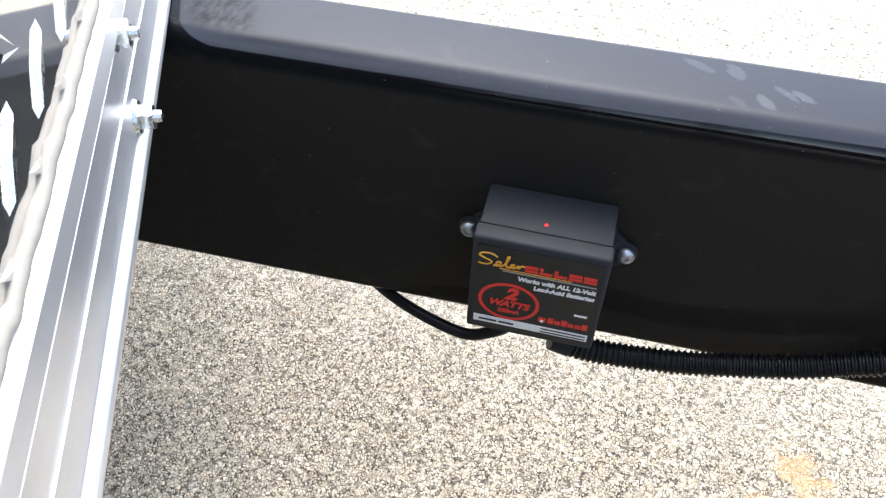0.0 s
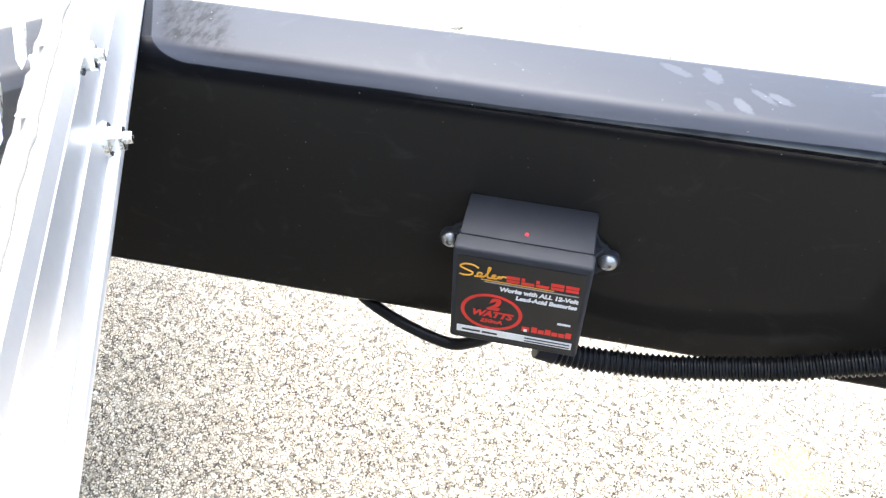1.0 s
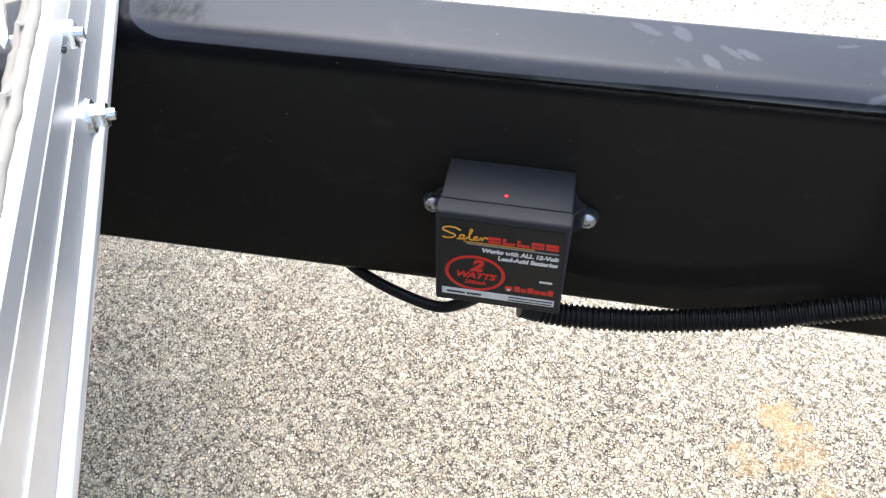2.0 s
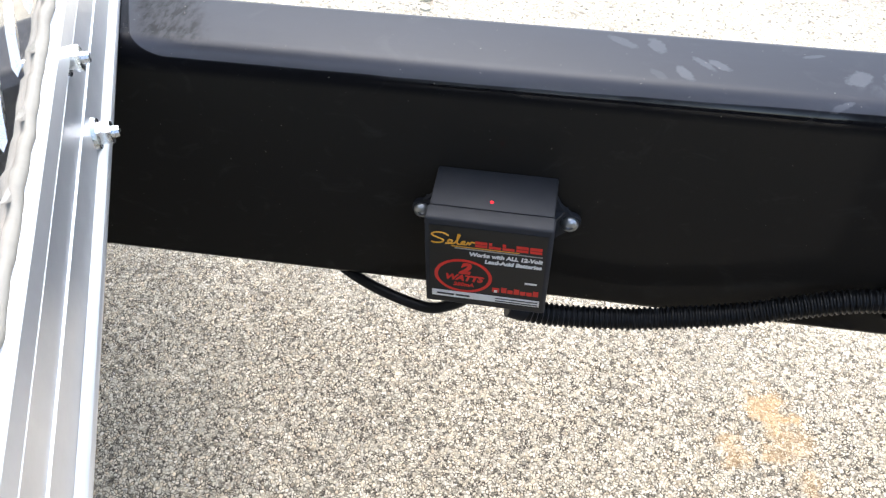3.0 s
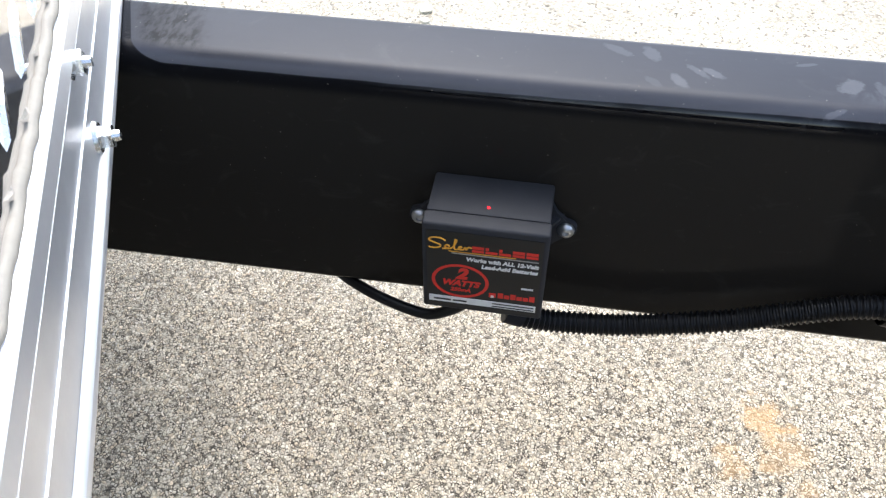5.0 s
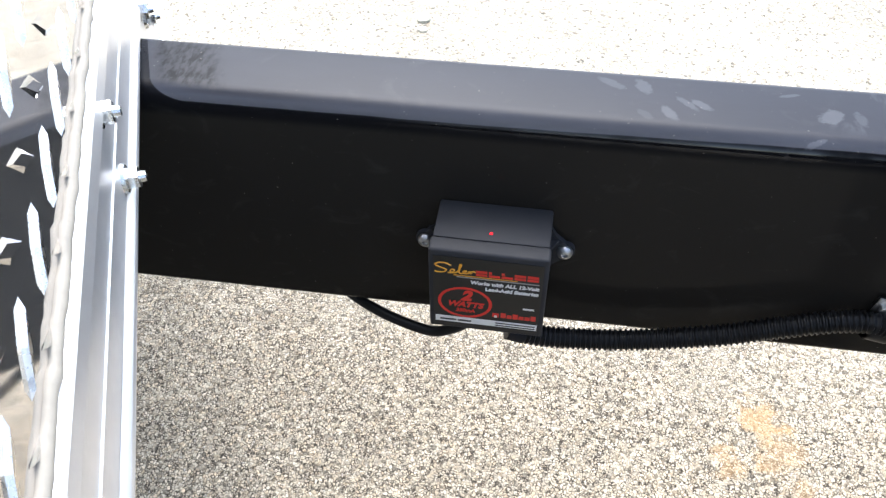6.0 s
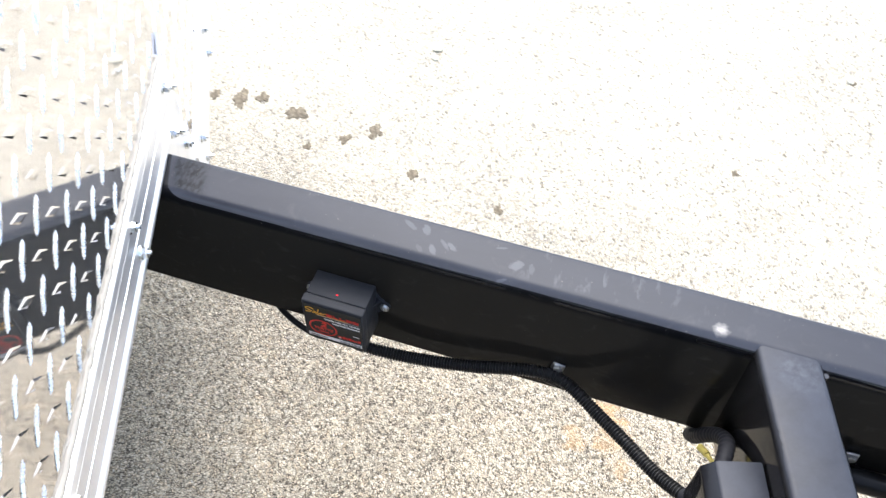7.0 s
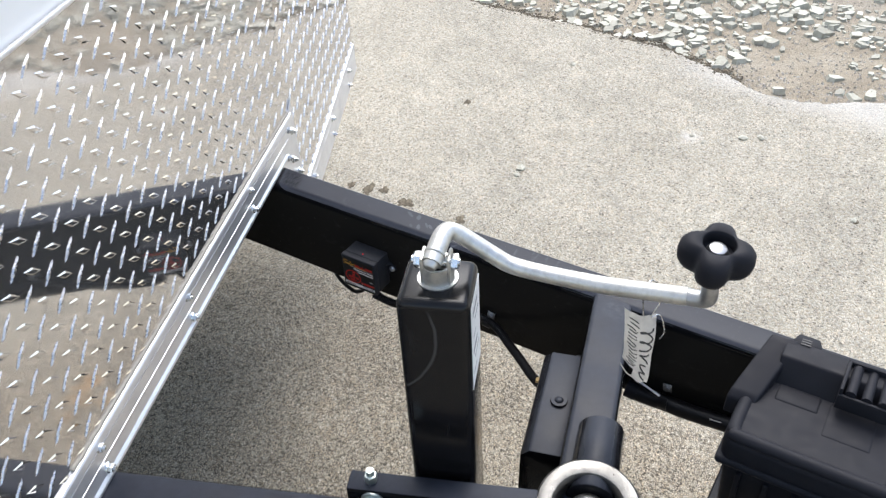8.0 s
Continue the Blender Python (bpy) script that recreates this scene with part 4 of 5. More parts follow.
def make_jack_paint():
    """Black enamel with one pale curved rub mark."""
    m = Mat("rubbed_black_paint", (0.004, 0.004, 0.005), 0.1)
    off = m.node("ShaderNodeVectorMath")
    off.operation = "DISTANCE"
    m.put(off.inputs[0], m.coord)
    off.inputs[1].default_value = (-0.085, -0.0325, 0.226)
    d = m.math("ABSOLUTE", m.math("SUBTRACT", off.outputs["Value"], m.math("ADD", 0.085, m.math("MULTIPLY", m.noise(60, 2), 0.004))))
    arc = m.ramp(m.math("MULTIPLY", d, 100), (0.06, 1.0), (0.2, 0.0))
    low = m.ramp(m.node("ShaderNodeSeparateXYZ", Vector=m.coord).outputs[2], (0.14, 0.0), (0.152, 1.0), (0.25, 1.0), (0.262, 0.0))
    arc = m.math("MULTIPLY", arc, low)
    scuff = m.ramp(m.noise(30, 6, 0.7, m.stretch(1, 1, 0.3), 0.8), (0.58, 0.0), (0.75, 1.0))
    c = m.mix(m.math("MULTIPLY", scuff, 0.02), (0.0085, 0.0082, 0.0085), (0.4, 0.4, 0.42))
    m.set("Base Color", m.mix(m.math("MULTIPLY", arc, 0.09), c, (0.5, 0.48, 0.45)))
    m.set("Roughness", m.ramp(m.noise(12, 5, 0.6), (0.3, 0.12), (0.8, 0.3)))
    m.set("Specular IOR Level", 0.27)
    m.bump(m.noise(110, 3), 0.06, 0.0008)
    return m.m


def build_jack():
    jack = thing("trailer_jack", "black square-tube trailer jack with bright zinc crank beside centre beam", "jack", pose(JACK.x, JACK.y, 0.5, 0, 0, AX))
    h = 0.0342
    t = J_TOP - 0.5
    part("outer_tube", rbox((-h, -h, -0.33), (h, h, t), 0.0090, 5), make_jack_paint(), jack, "glossy black square tube with a pale curved scuff")
    gz = ground_z(JACK.x, JACK.y) - 0.5
    part("drop_leg", rbox((-0.025, -0.025, gz + 0.012), (0.025, 0.025, -0.30), 0.004, 3), BLACK, jack, "black inner leg")
    part("foot_plate", rbox((-0.06, -0.06, gz - 0.004), (0.06, 0.06, gz + 0.012), 0.004, 2), BLACK, jack)
    # printed white label on the side towards the coupler
    lab = part("warning_label", rbox((h + 0.0001, -0.026, t - 0.118), (h + 0.0006, 0.026, t - 0.012), 0), WHITE, jack, "white sticker with lines of unreadable print")
    for i, (a, b, deep) in enumerate(((-0.018, 0.010, 0.005), (-0.006, 0.016, 0.002), (-0.016, -0.002, 0.0015), (-0.018, 0.006, 0.006), (-0.010, 0.016, 0.0015), (-0.018, 0.000, 0.002))):
        z = t - 0.024 - i * 0.0155
        part("print_bar", rbox((h + 0.0006, a, z - deep), (h + 0.0008, b, z), 0), SMUDGE, lab)
    # bracket that ties the tube to the beam: a flat bar across, with its bolts
    bracket = part("mounting_bar", rbox((-0.098, -0.071, 0.003), (0.118, -0.046, 0.031), 0.0025, 2), BLACK, jack, "black flat bar clamped over the beam")
    part("mounting_bar", rbox((-0.098, -0.071 - 0.058, 0.003), (0.118, -0.071 - 0.034, 0.031), 0.0025, 2), BLACK, jack, "black flat bar clamped over the beam")
    part("mounting_plate", rbox((-0.05, -0.0465, -0.07), (0.05, -0.0305, -0.004), 0.002, 2), BLACK, jack)
    for x in (-0.068, 0.088):
        bm = cyl(0.0125, 0.0122, 0.0022, None, 24, 0.0004)
        cyl(0.0092, 0.0092, 0.0075, Matrix.Translation((0, 0, 0.002)), 6, 0.0008, bm)
        part("hex_bolt", bm, GALV, bracket, "zinc hex bolt on a washer", 30, pose(x + 0.01, -0.116 + 0.0, 0.031))
    bm = cyl(0.0125, 0.0122, 0.0022, None, 24, 0.0004)
    cyl(0.0092, 0.0092, 0.0075, Matrix.Translation((0, 0, 0.002)), 6, 0.0008, bm)
    part("hex_bolt", bm, GALV, bracket, "zinc hex bolt on a washer", 30, pose(-0.070, -0.071, 0.016, 90, 0, 0))
    for x in (-0.073,):
        bm = cyl(0.007, 0.007, 0.011, None, 6, 0.0008)
        cyl(0.0045, 0.0042, 0.018, None, 12, 0, bm)
        part("hex_nut", bm, GALV, bracket, "zinc nut on a bolt end", 30, pose(x, -0.058, 0.0305))
    # crank: a slotted tube on the screw's end, cross bolt, bent rod, knob (places in world metres)
    to_jack = jack.matrix_world.inverted()
    wp = lambda *p: to_jack @ Vector(p)
    base = Vector((0.5175, -0.3280, J_TOP))
    crank = part("crank_socket", lathe([(0.0192, -0.004), (0.0192, 0.0012), (0.0160, 0.0014), (0.0156, 0.019), (0.0130, 0.019), (0.0128, -0.004)], 28, to_jack @ Matrix.Translation(base)), CRANK, jack, "bright zinc crank socket")
    fork = rbox((-0.0140, -0.0115, 0.001), (-0.0105, 0.0085, 0.0305), 0.0015, 2)
    rbox((0.0105, -0.0115, 0.001), (0.0140, 0.0085, 0.0305), 0.0015, 2, bm=fork)
    bmesh.ops.transform(fork, matrix=to_jack @ Matrix.Translation(base) @ pose(0, 0, 0, 0, 0, AX), verts=fork.verts)
    part("clevis", fork, CRANK, crank)
    bolt = cyl(0.0040, 0.0040, 0.044, pose(-0.022, 0, 0, 0, 90, 0), 14)
    cyl(0.0076, 0.0076, 0.0060, pose(-0.0195, 0, 0, 0, 90, 0), 6, 0.0006, bolt)
    cyl(0.0078, 0.0078, 0.0065, pose(0.0142, 0, 0, 0, 90, 0), 6, 0.0006, bolt)
    bmesh.ops.transform(bolt, matrix=to_jack @ Matrix.Translation(base + Vector((0.003, -0.006, 0.026))) @ pose(0, 0, 0, 0, 0, AX), verts=bolt.verts)
    part("cross_bolt", bolt, ZINC, crank, "zinc bolt through the clevis", 30)
    # a stub that lies over the socket, turns a right angle, runs out as the handle and turns up into the knob
    pts = [(0.5250, -0.3480, 0.8050), (0.5238, -0.3410, 0.8078), (0.5218, -0.3290, 0.8125), (0.5205, -0.3200, 0.8150), (0.5212, -0.3130, 0.8150), (0.5250, -0.3080, 0.8125), (0.5320, -0.3040, 0.8070), (0.5460, -0.2990, 0.7970), (0.5600, -0.2950, 0.7880), (0.5741, -0.2910, 0.7805), (0.6000, -0.2850, 0.7775), (0.6536, -0.2760, 0.7790), (0.7000, -0.2695, 0.7850), (0.7300, -0.2655, 0.7895)]
    path = smooth_path([wp(*p) for p in pts], 0.003)
    handle = part("handle_rod", sweep(path, lambda i: 0.0090 if i < 11 else 0.0080 + 0.0010 * max(0, 1 - (i - 11) / 4), 16), CRANK, jack, "bent bright zinc rod", 60)
    part("stub_nut", cyl(0.0076, 0.0050, 0.006, to_jack @ basis((0.5250, -0.3480, 0.8050), (0, 0, 1), (0.16, -0.92, -0.36)), 14, 0.001), CRANK, handle)
    part("stub_collar", cyl(0.0101, 0.0101, 0.0030, to_jack @ basis((0.5232, -0.3375, 0.8092), (0, 0, 1), (0.16, -0.92, -0.36)), 20, 0.0008), CRANK, handle)
    turn_up = smooth_path([wp(*p) for p in ((0.7295, -0.2656, 0.7894), (0.7380, -0.2655, 0.7905), (0.7440, -0.2665, 0.7930), (0.7468, -0.2680, 0.7985), (0.7470, -0.2695, 0.8060), (0.7467, -0.2703, 0.8170))], 0.0025)
    part("turned_end", sweep(turn_up, 0.0074, 16), DULL, handle, "duller turned-up rod end", 60)
    # four-lobed knob
    bm = bmesh.new()
    n, rings = 64, []
    prof = [(0.42, -0.020), (0.62, -0.0195), (0.86, -0.0165), (0.97, -0.010), (1.0, -0.002), (0.97, 0.007), (0.86, 0.0125), (0.70, 0.015), (0.56, 0.0152), (0.525, 0.0142), (0.515, 0.010), (0.515, 0.002)]
    for k, z in prof:
        ring = []
        for i in range(n):
            a = 2 * math.pi * i / n
            lobe = 0.0292 + 0.0052 * math.cos(4 * a) - 0.0009 * math.cos(8 * a)
            r = k * (lobe if k > 0.6 else 0.0275)
            ring.append(bm.verts.new((r * math.cos(a), r * math.sin(a), z)))
        rings.append(ring)
    for a, b in zip(rings, rings[1:]):
        for i in range(n):
            bm.faces.new((a[i], a[(i + 1) % n], b[(i + 1) % n], b[i]))
    bm.faces.new(list(reversed(rings[0])))
    bm.faces.new(rings[-1])
    at = to_jack @ Matrix.Translation((0.7465, -0.2706, 0.8460)) @ pose(0, 0, 0, 6, 4, 12) @ Matrix.Diagonal((0.91, 0.91, 0.84, 1))
    knob = part("knob", bm, RUBBER, handle, "matt black four-lobed knob", 50, at)
    stem = lathe([(0.0, -0.034), (0.0128, -0.034), (0.0135, -0.026), (0.0165, -0.0195), (0.0, -0.0195)], 24)
    part("knob_stem", stem, RUBBER, knob)
    part("knob_bolt", lathe([(0.0, 0.0018), (0.0098, 0.0018), (0.0098, 0.004), (0.0075, 0.0085), (0.0035, 0.0105), (0.0, 0.0108)], 24), DULL, knob, "domed zinc bolt head")
    return jack


build_jack()


# ---------------------------------------------------------------- pipe mount where the cross tube meets the beam
def build_pipe_mount():
    o = cross_at + CD * 0.3455 + CN * 0.013
    mount = thing("pipe_mount", "black steel sleeve with bright ring and domed cap on cross tube", "mount", basis((o.x, o.y, ZT), -CD, (0, 0, 1)))
    # x back along the cross tube, z up
    part("sleeve", cyl(0.0262, 0.0262, 0.095, pose(0.022, 0, 0.012, 0, 90, 0), 36, 0.003), BLACK, mount, "black painted sleeve")
    tilt = pose(0.0, 0, 0.026, 0, -12, 0)
    ring = lathe([(0.033, -0.022), (0.051, -0.020), (0.0545, -0.012), (0.0545, 0.002), (0.052, 0.0055), (0.046, 0.007), (0.038, 0.006), (0.0345, 0.001), (0.033, -0.022)], 56, tilt)
    part("ring", ring, CHROME, mount, "bright machined steel ring")
    part("domed_cap", lathe([(0.0225, -0.024), (0.022, -0.010), (0.019, -0.002), (0.013, 0.003), (0.006, 0.005), (0.0, 0.0055)], 36, tilt), CHROME, mount, "polished domed cap")
    part("well", cyl(0.0335, 0.0335, 0.006, tilt @ Matrix.Translation((0, 0, -0.026)), 36), BLACK, mount)
    part("base_flange", cyl(0.044, 0.044, 0.012, pose(0, 0, -0.002), 36, 0.002), BLACK, mount)
    return mount


build_pipe_mount()


# ---------------------------------------------------------------- battery box
def build_battery_box():
    x0, x1, y0, y1 = 0.771, 0.945, -0.172, -0.026
    box = thing("battery_box", "black plastic battery box with strapped lid on a steel tray", "battery box", pose((x0 + x1) / 2, (y0 + y1) / 2, 0.356))
    w, d = (x1 - x0) / 2, (y1 - y0) / 2
    bm = rbox((-w + 0.006, -d + 0.006, 0.004), (w - 0.006, d - 0.006, 0.136), 0.01, 4)
    for v in bm.verts:
        k = 0.93 + 0.07 * v.co.z / 0.125
        v.co.x *= k
        v.co.y *= k
    body = part("body", bm, RUBBER, box)
    for i in range(5):
        a = -w * 0.7 + i * w * 0.35
        part("rib", rbox((a - 0.003, -d + 0.002, 0.02), (a + 0.003, -d + 0.012, 0.118), 0.001, 1), RUBBER, body)
    part("tray", rbox((-w - 0.004, -d + 0.004, -0.0044), (w + 0.004, d + 0.034, 0.004), 0.002, 1), BLACK, box, "black steel tray")
    # lid: a skirt, a sunk field with a raised island, a high rim towards the rail
    lid = part("lid", rbox((-w, -d, 0.130), (w, d, 0.176), 0.014, 5), RUBBER, box, "matt black lid with a rolled rim")
    part("skirt_rim", rbox((-w - 0.0025, -d - 0.0025, 0.128), (w + 0.0025, d + 0.0025, 0.140), 0.005, 4), RUBBER, lid)
    part("rim_roll", sweep(smooth_path([(-w + 0.009, d - 0.05, 0.1715), (-w + 0.009, -d + 0.022, 0.1715), (-w + 0.013, -d + 0.013, 0.1715), (-w + 0.022, -d + 0.009, 0.1715), (w - 0.004, -d + 0.009, 0.1715)], 0.003), 0.008, 16), RUBBER, lid)
    # raised end block and back ledge
    side = [(-0.018, 0.150), (-0.016, 0.174), (-0.008, 0.182), (0.066, 0.206), (d + 0.002, 0.207), (d + 0.002, 0.150)]
    bm = prism([(y, z) for y, z in side], -w + 0.008, -w + 0.040, Matrix(((0, 0, 1, 0), (1, 0, 0, 0), (0, 1, 0, 0), (0, 0, 0, 1))))
    for v in bm.verts:
        v.co.x += 0.24 * (v.co.y - d)
    bmesh.ops.recalc_face_normals(bm, faces=bm.faces)
    bmesh.ops.bevel(bm, geom=list(bm.edges), offset=0.003, segments=3, profile=0.5, affect="EDGES")
    part("end_block", bm, RUBBER, lid)
    bm = prism([(d + 0.004, 0.15), (d + 0.004, 0.206), (d - 0.028, 0.206), (d - 0.046, 0.172), (d - 0.046, 0.15)], -w + 0.026, w + 0.002, Matrix(((0, 0, 1, 0), (1, 0, 0, 0), (0, 1, 0, 0), (0, 0, 0, 1))))
    bmesh.ops.recalc_face_normals(bm, faces=bm.faces)
    bmesh.ops.bevel(bm, geom=list(bm.edges), offset=0.003, segments=3, profile=0.5, affect="EDGES")
    ledge = part("back_ledge", bm, RUBBER, lid)
    bm = prism([(-w + 0.030, d + 0.0), (-w + 0.066, d + 0.0), (-w + 0.060, d + 0.016), (-w + 0.036, d + 0.016)], 0.186, 0.207)
    bmesh.ops.bevel(bm, geom=list(bm.edges), offset=0.003, segments=2, profile=0.5, affect="EDGES")
    tab = part("vent_tab", bm, RUBBER, lid, "small tab with vent slits")
    for i in range(3):
        part("slit", rbox((-w + 0.041, d - 0.002 + i * 0.004, 0.2068), (-w + 0.052, d + i * 0.004, 0.2075), 0), INK, tab)
    bm = prism([(-w + 0.034, d - 0.070), (-w + 0.082, d - 0.070), (-w + 0.082, d - 0.042), (-w + 0.034, d - 0.042)], 0.168, 0.1774)
    bmesh.ops.bevel(bm, geom=list(bm.edges), offset=0.0035, segments=3, profile=0.5, affect="EDGES")
    part("raised_field", bm, RUBBER, lid)
    # ladder-lock buckle and its web strap
    bm = rbox((w - 0.080, d - 0.056, 0.188), (w - 0.076, d - 0.006, 0.213), 0.0015, 2)
    for lo, hi in (((w - 0.026, d - 0.056, 0.188), (w - 0.022, d - 0.006, 0.213)), ((w - 0.080, d - 0.058, 0.184), (w - 0.022, d - 0.054, 0.205)), ((w - 0.080, d - 0.010, 0.2), (w - 0.022, d - 0.006, 0.213))):
        rbox(lo, hi, 0.0015, 2, bm=bm)
    buckle = part("buckle", bm, RUBBER, lid, "black ladder-lock buckle")
    for i in range(3):
        part("buckle_bar", cyl(0.0056, 0.0056, 0.046, pose(w - 0.068 + i * 0.0165, d - 0.008, 0.206 - 0.002 * (i % 2), 90, 0, 0), 14), RUBBER, buckle)
    bm = prism([(-w + 0.090, d - 0.098), (-w + 0.142, d - 0.098), (-w + 0.142, d - 0.042), (-w + 0.090, d - 0.042)], 0.168, 0.1770)
    bmesh.ops.bevel(bm, geom=list(bm.edges), offset=0.0035, segments=3, profile=0.5, affect="EDGES")
    part("raised_field", bm, RUBBER, lid)
    return box


build_battery_box()


# ---------------------------------------------------------------- paper tag hanging from the crank handle
def make_tag_paper():
    """White tag stock with a smudged grey print along one side."""
    m = Mat("smudged_tag_paper", (0.66, 0.64, 0.6), 0.75)
    crease = m.ramp(m.noise(60, 5, 0.6), (0.35, 0.8), (0.7, 1.0))
    m.set("Base Color", m.mix(1.0, (0.68, 0.66, 0.62), crease, "MULTIPLY"))
    m.bump(m.noise(55, 4), 0.5, 0.002)
    return m.m


def build_tag():
    tag = thing("paper_tag", "crumpled white paper tag with pen marks, wired to the crank handle", "tag", pose(0.6935, -0.2575, 0.775))
    to = tag.matrix_world.inverted()
    c00, c10, c01, c11 = Vector((0.6760, -0.2652, 0.7517)), Vector((0.6985, -0.2403, 0.7360)), Vector((0.6570, -0.1966, 0.6040)), Vector((0.6915, -0.2150, 0.6080))
    face = (c10 - c00).cross(c01 - c00).normalized()
    if face.y > 0:
        face = -face

    def on_sheet(u, v, lift=0.0):
        """u runs down the tag, v across it; the sheet bellies towards the coupler."""
        p = c00 * (1 - u) * (1 - v) + c10 * (1 - u) * v + c01 * u * (1 - v) + c11 * u * v
        belly = 0.007 * math.sin(math.pi * u) + 0.005 * math.sin(math.pi * v) + 0.004 * noise.noise((u * 3, v * 3, 5))
        return to @ (p + face * (belly + lift))

    bm = bmesh.new()
    n, k = 22, 10
    grid = [[bm.verts.new(on_sheet(i / n, j / k)) for j in range(k + 1)] for i in range(n + 1)]
    for i in range(n):
        for j in range(k):
            hole = (i - 18.5) ** 2 / 4.5 + (j - 1.5) ** 2 / 5 < 1
            torn = i > 19 and j > 6 and i - 19 + j - 6 > 2
            if not hole and not torn:
                bm.faces.new((grid[i][j], grid[i][j + 1], grid[i + 1][j + 1], grid[i + 1][j]))
    bmesh.ops.solidify(bm, geom=list(bm.faces), thickness=0.0005)
    sheet = part("sheet", bm, make_tag_paper(), tag, smooth=60)
    # one looping pen line in three pieces, and the smudged ticks beside it
    for k, (ua, ub, turns) in enumerate(((0.12, 0.42, 2.6), (0.44, 0.58, 1.0), (0.61, 0.84, 2.1))):
        line = [on_sheet(ua + (ub - ua) * i / 40 + 0.03 * math.sin(2 * math.pi * turns * i / 40 + k), 0.70 + (0.21 - 0.05 * k) * math.cos(2 * math.pi * turns * i / 40), 0.0005) for i in range(41)]
        part("pen_line", sweep(line, 0.0008, 6), INK, sheet)
    rng = random.Random(5)
    for i in range(16):
        u, v = 0.06 + 0.047 * i, 0.08 + 0.1 * rng.random()
        part("ink_tick", sweep([on_sheet(u, v, 0.0005), on_sheet(u + 0.012, v + 0.10 + 0.1 * rng.random(), 0.0005), on_sheet(u + rng.uniform(-0.02, 0.03), v + 0.26, 0.0005)], 0.0005, 6), INK, sheet)
    top = to @ Vector((0.6935, -0.2575, 0.775))
    loop = [on_sheet(0.02, 0.8), top + Vector((0.010, 0.012, -0.012)), top + Vector((0.004, 0.0095, 0.002)), top + Vector((0.0, 0.002, 0.0092)), top + Vector((-0.002, -0.0085, 0.003)), top + Vector((-0.001, -0.009, -0.008)), on_sheet(0.02, 0.55)]
    part("tie_wire", sweep(smooth_path(loop, 0.002), 0.0006, 8), ZINC, tag)
    tail = [on_sheet(0.02, 0.8), on_sheet(0.0, 1.1, 0.004), on_sheet(0.12, 1.25, 0.006), on_sheet(0.22, 1.12, 0.004)]
    part("wire_tail", sweep(smooth_path(tail, 0.002), 0.0005, 8), ZINC, tag)
    return tag


build_tag()
tie = thing("cable_tie", "white plastic cable tie round the loom", "cable tie", pose(0.640, -0.016, 0.385))
part("tail", rbox((-0.026, -0.0018, -0.0006), (0.022, 0.0018, 0.0006), 0.0004, 1, pose(0, 0, 0, 0, 14, -8)), WHITE, tie)
# ---------------------------------------------------------------- stones, clods and gravel
def stone_mesh(rng, sx, sy, sz, bm=None, m=None):
    bm = bm or bmesh.new()
    made = bmesh.ops.create_icosphere(bm, subdivisions=1, radius=1.0)["verts"]
    for v in made:
        k = rng.uniform(0.72, 1.15)
        v.co = Vector((v.co.x * sx * k, v.co.y * sy * k, max(-0.35, v.co.z) * sz * k))
    if m is not None:
        bmesh.ops.transform(bm, matrix=m, verts=made)
    return bm


def lay(x, y, up=0.0):
    n = Vector((-GX, -GY, 1)).normalized()
    return Matrix.Translation((x, y, ground_z(x, y) + up)) @ n.to_track_quat("Z", "X").to_matrix().to_4x4()


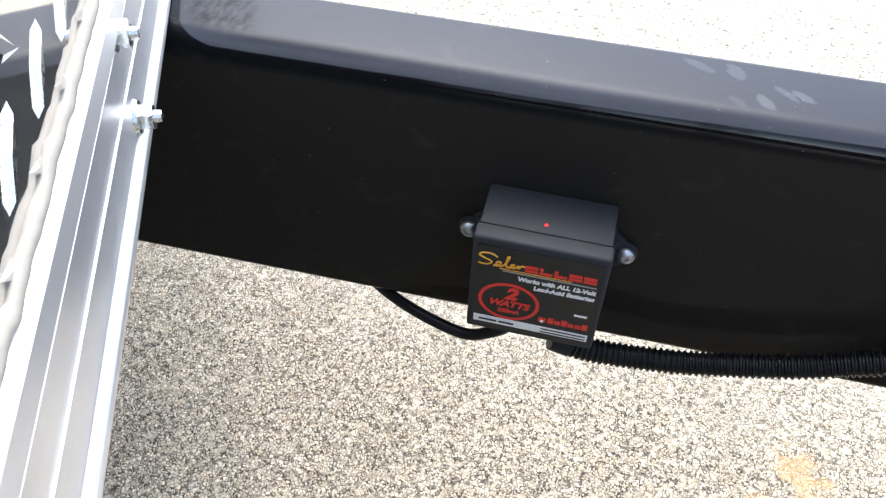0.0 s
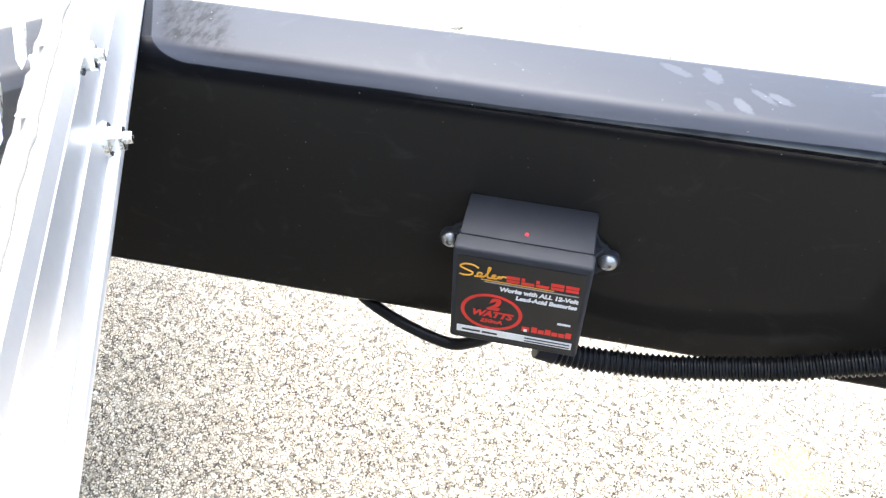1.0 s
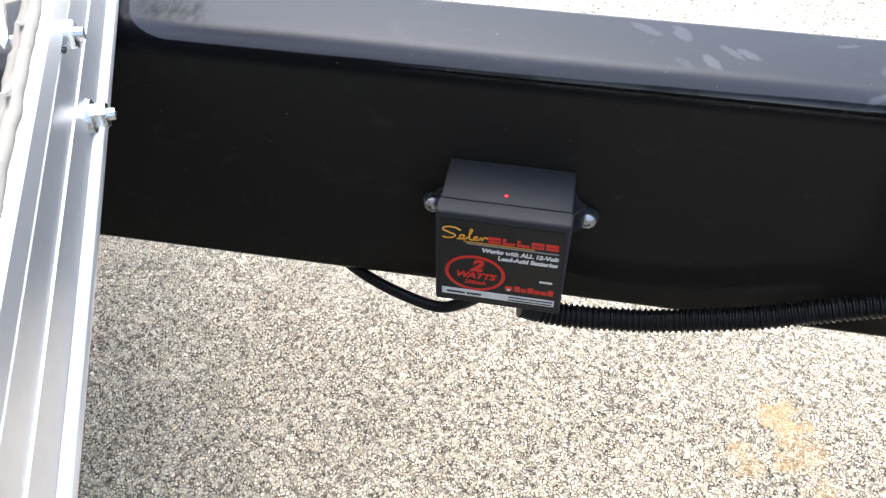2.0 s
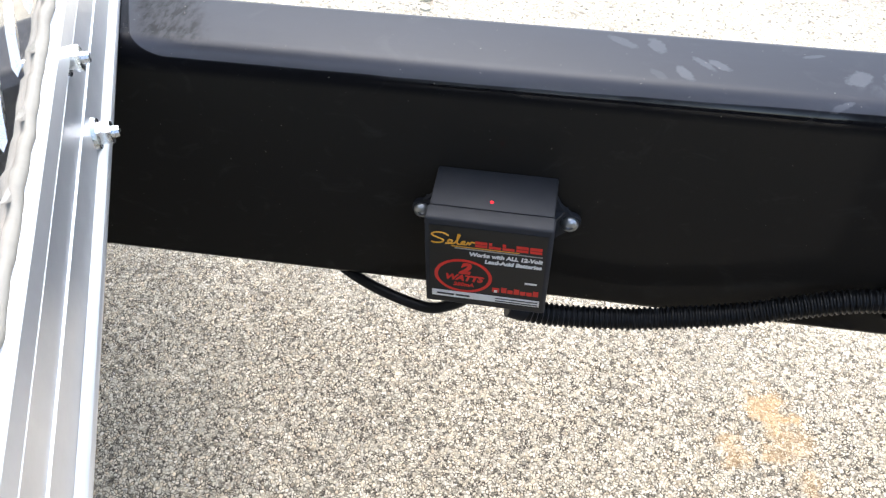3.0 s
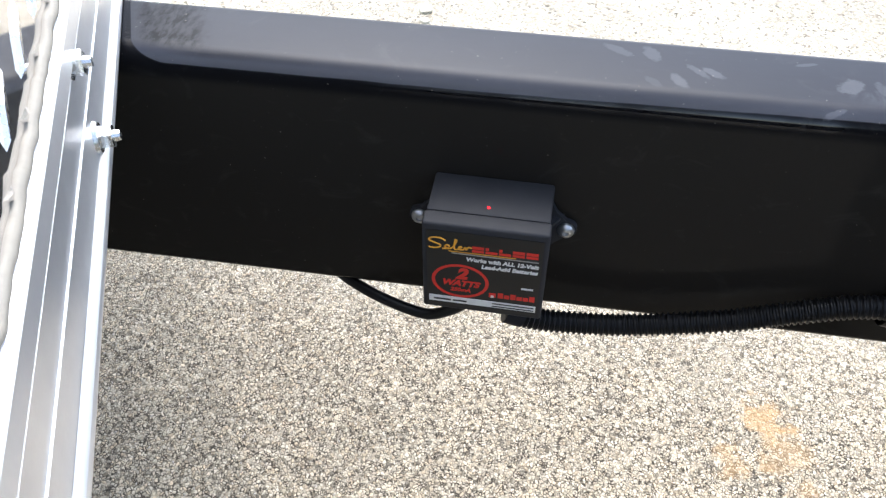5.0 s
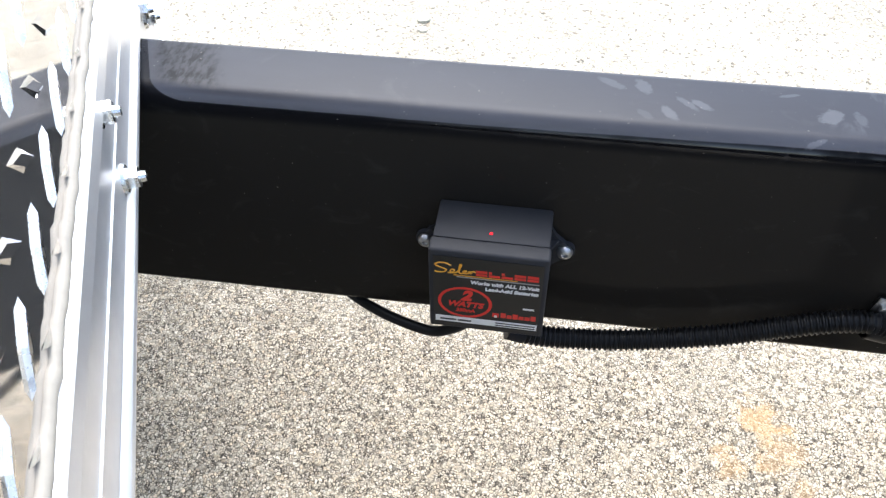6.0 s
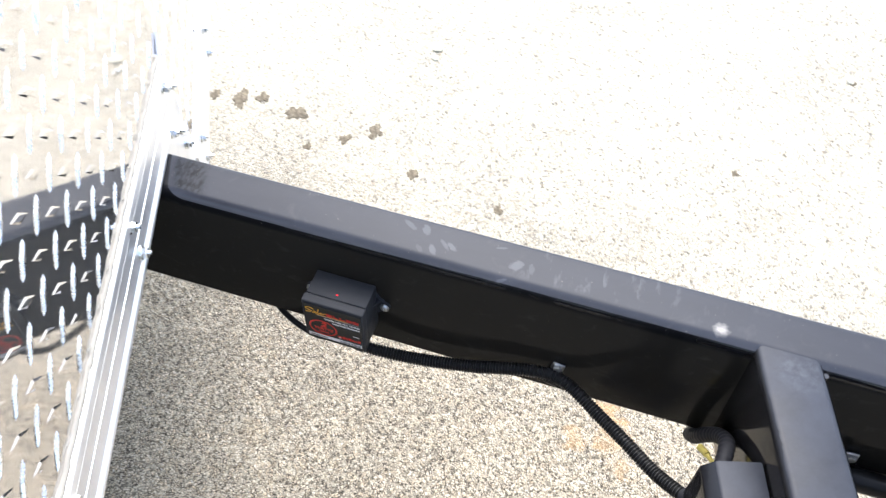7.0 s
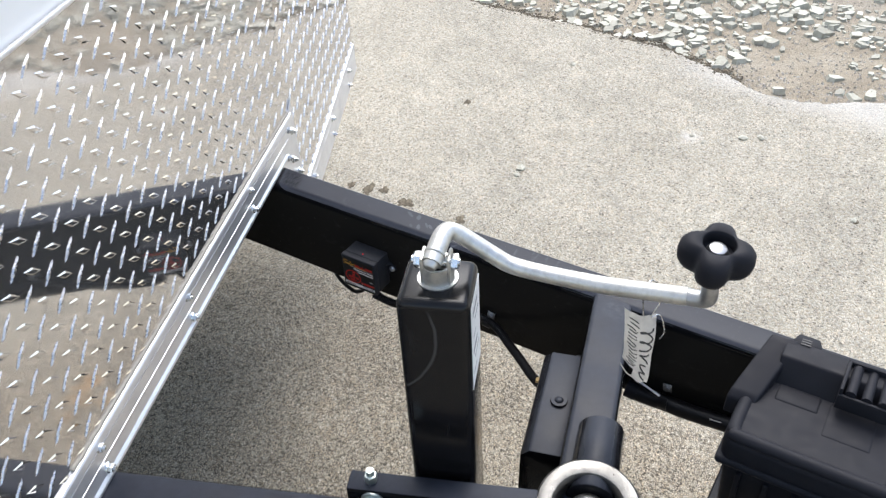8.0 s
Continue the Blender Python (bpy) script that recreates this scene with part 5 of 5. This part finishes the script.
def build_stones():
    rng = random.Random(7)
    spots = [(-0.05, 0.942, 0.019, 0.016), (-0.047, 0.912, 0.013, 0.008), (0.447, 1.325, 0.018, 0.012), (0.488, 1.347, 0.014, 0.009), (0.786, 1.11, 0.01, 0.009), (-0.144, 1.482, 0.012, 0.009), (0.315, 1.277, 0.009, 0.008), (0.355, 1.26, 0.008, 0.006), (0.612, 1.359, 0.007, 0.006), (0.131, 1.071, 0.006, 0.005)]
    for x, y, a, b in spots:
        tagged(part("stone", stone_mesh(rng, a, b, 0.55 * b), ROCK, None, smooth=20, at=lay(x, y, 0.0015) @ pose(0, 0, 0, 0, 0, rng.uniform(0, 360))), "pale chip of crushed stone lying on the concrete", "stone", "stones on the drive")
    clods = [(-0.383, 0.682, 0.024, 0.013), (-0.344, 0.697, 0.012, 0.01), (-0.261, 0.681, 0.015, 0.018), (-0.144, 0.647, 0.01, 0.01), (-0.092, 0.683, 0.015, 0.011), (0.013, 0.603, 0.011, 0.009), (0.191, 0.575, 0.01, 0.007), (-0.439, 0.677, 0.012, 0.009), (-0.205, 0.607, 0.008, 0.006), (0.594, 0.795, 0.007, 0.006), (0.792, 1.107, 0.006, 0.005), (-0.349, 1.16, 0.01, 0.008)]
    for x, y, a, b in clods:
        # a thin ragged cake
        bm = bmesh.new()
        mid = bm.verts.new((0, 0, 0.0016))
        rim, n = [], 54
        for i in range(n):
            u = 2 * math.pi * i / n
            w = max(0.3, 1.05 + 0.7 * noise.noise((1.4 * math.cos(u) + x * 50, 1.7 * math.sin(u), y * 50)) + 0.32 * noise.noise((3 * math.cos(u), 3 * math.sin(u) + x * 70, 0)) + 0.14 * noise.noise((7 * math.cos(u), 7 * math.sin(u), x * 90)))
            rim.append((bm.verts.new((1.0 * a * w * math.cos(u), 1.0 * b * w * math.sin(u), rng.uniform(0.0008, 0.0012))), bm.verts.new((1.1 * a * w * math.cos(u), 1.1 * b * w * math.sin(u), -0.0006))))
        for i in range(n):
            (p, g), (r, h) = rim[i], rim[(i + 1) % n]
            bm.faces.new((mid, p, r))
            bm.faces.new((p, g, h, r))
        tagged(part("mud_clod", bm, MUD, None, smooth=40, at=lay(x, y, 0.0004)), "small flat patch of dried dark mud on the concrete", "mud", "mud patches")


def build_gravel():
    """Crushed pale stone and pebbles over the dirt beyond the drive."""
    rng = random.Random(11)
    big, small = bmesh.new(), bmesh.new()

    def chip(bm, sx, sy, sz, m):
        pts = []
        for x, y, z in ((1, 0, 0), (0.4, 0.9, 0.1), (-0.7, 0.7, 0), (-1, -0.2, 0.1), (-0.3, -0.95, 0), (0.65, -0.75, 0.1), (0.3, 0.2, 1), (-0.35, -0.1, 0.85)):
            k = rng.uniform(0.75, 1.2)
            pts.append(bm.verts.new(m @ Vector((x * sx * k, y * sy * k, z * sz * k))))
        a, b, c, d, e, f, g, h = pts
        for q in ((a, b, g), (b, c, h), (b, h, g), (c, d, h), (d, e, h), (e, f, g), (e, g, h), (f, a, g)):
            bm.faces.new(q)

    def slab(bm, sx, sy, h, m):
        """A broken flake of stone with a flat top."""
        k = rng.choice((4, 5, 5, 6))
        turn = rng.uniform(0, 6.28)
        ang = [turn + 6.283 * (i + rng.uniform(-0.3, 0.3)) / k for i in range(k)]
        rad = [rng.uniform(0.75, 1.15) for i in range(k)]
        tilt = rng.uniform(-0.25, 0.25)
        lo = [bm.verts.new(m @ Vector((sx * q * math.cos(t), sy * q * math.sin(t), -h * 0.6))) for t, q in zip(ang, rad)]
        hi = [bm.verts.new(m @ Vector((0.84 * sx * q * math.cos(t), 0.84 * sy * q * math.sin(t), h * (1 + tilt * math.cos(t))))) for t, q in zip(ang, rad)]
        bm.faces.new(hi)
        for i in range(k):
            j = (i + 1) % k
            bm.faces.new((lo[i], lo[j], hi[j], hi[i]))

    for i in range(10500):
        x = rng.uniform(-2.0, 2.2)
        y = pave_edge(x) + 0.015 + 1.7 * rng.random() ** 1.25
        dense = 0.5 + 0.5 * noise.noise((x * 2.1, y * 2.1, 9))
        bare = math.exp(-((x - 0.5) / 0.28) ** 2) * max(0.0, min(1.0, (2.06 - y) / 0.2))
        dense *= 1 - 0.93 * bare
        dense += 0.4 * math.exp(-((x - 0.1) / 0.17) ** 2) * math.exp(-((y - 1.89) / 0.16) ** 2)
        if x < -0.3:
            dense *= 0.7
        if rng.random() > max(0.02, min(0.9, dense)):
            continue
        s = rng.uniform(0.006, 0.018) + (rng.uniform(0.006, 0.024) if rng.random() < 0.4 else 0)
        m = Matrix.Translation((x, y, dirt_z(x, y) + 0.001)) @ pose(0, 0, 0, rng.uniform(-12, 12), rng.uniform(-12, 12), rng.uniform(0, 360))
        slab(big, s, s * rng.uniform(0.55, 0.95), min(0.007 if s < 0.024 else 0.015, s * rng.uniform(0.25, 0.55)), m)
    for i in range(14000):
        x = rng.uniform(-1.6, 2.0)
        y = pave_edge(x) + 0.012 + 1.2 * rng.random() ** 1.4
        s = rng.uniform(0.0015, 0.006)
        m = Matrix.Translation((x, y, dirt_z(x, y))) @ pose(0, 0, 0, 0, 0, rng.uniform(0, 360))
        chip(small, s, s * rng.uniform(0.6, 0.9), s * 0.8, m)
    tagged(part("crushed_stone", big, ROCK, None, smooth=10), "pale grey crushed stone scattered over the dirt", "gravel", kind="stuff")
    tagged(part("pebbles", small, PEBBLE, None, smooth=10), "small tan and grey pebbles in the dirt", "pebbles", kind="stuff")
    # dark crumbs of soil where the slab ends
    crumbs = bmesh.new()
    for i in range(2600):
        x = rng.uniform(-1.2, 0.35)
        y = pave_edge(x) + rng.gauss(0.012, 0.018)
        s = rng.uniform(0.002, 0.007)
        chip(crumbs, s, s * rng.uniform(0.6, 0.9), s * 0.6, Matrix.Translation((x, y, ground_z(x, y) - (0.001 if y < pave_edge(x) else 0.013))) @ pose(0, 0, 0, 0, 0, rng.uniform(0, 360)))
    tagged(part("soil_crumbs", crumbs, MUD, None, smooth=10), "dark crumbs of soil along the broken concrete edge", "soil", kind="stuff")
    # grit lying loose on the concrete
    grit = bmesh.new()
    for i in range(5200):
        x, y = rng.uniform(-0.7, 1.1), rng.uniform(-0.1, 1.72)
        s = rng.uniform(0.0008, 0.0021)
        chip(grit, s, s * rng.uniform(0.6, 0.9), s * 0.7, lay(x, y) @ pose(0, 0, 0, 0, 0, rng.uniform(0, 360)))
    tagged(part("loose_grit", grit, PEBBLE, None, smooth=10), "fine loose grit on the worn concrete", "grit", kind="stuff")


build_stones()
build_gravel()
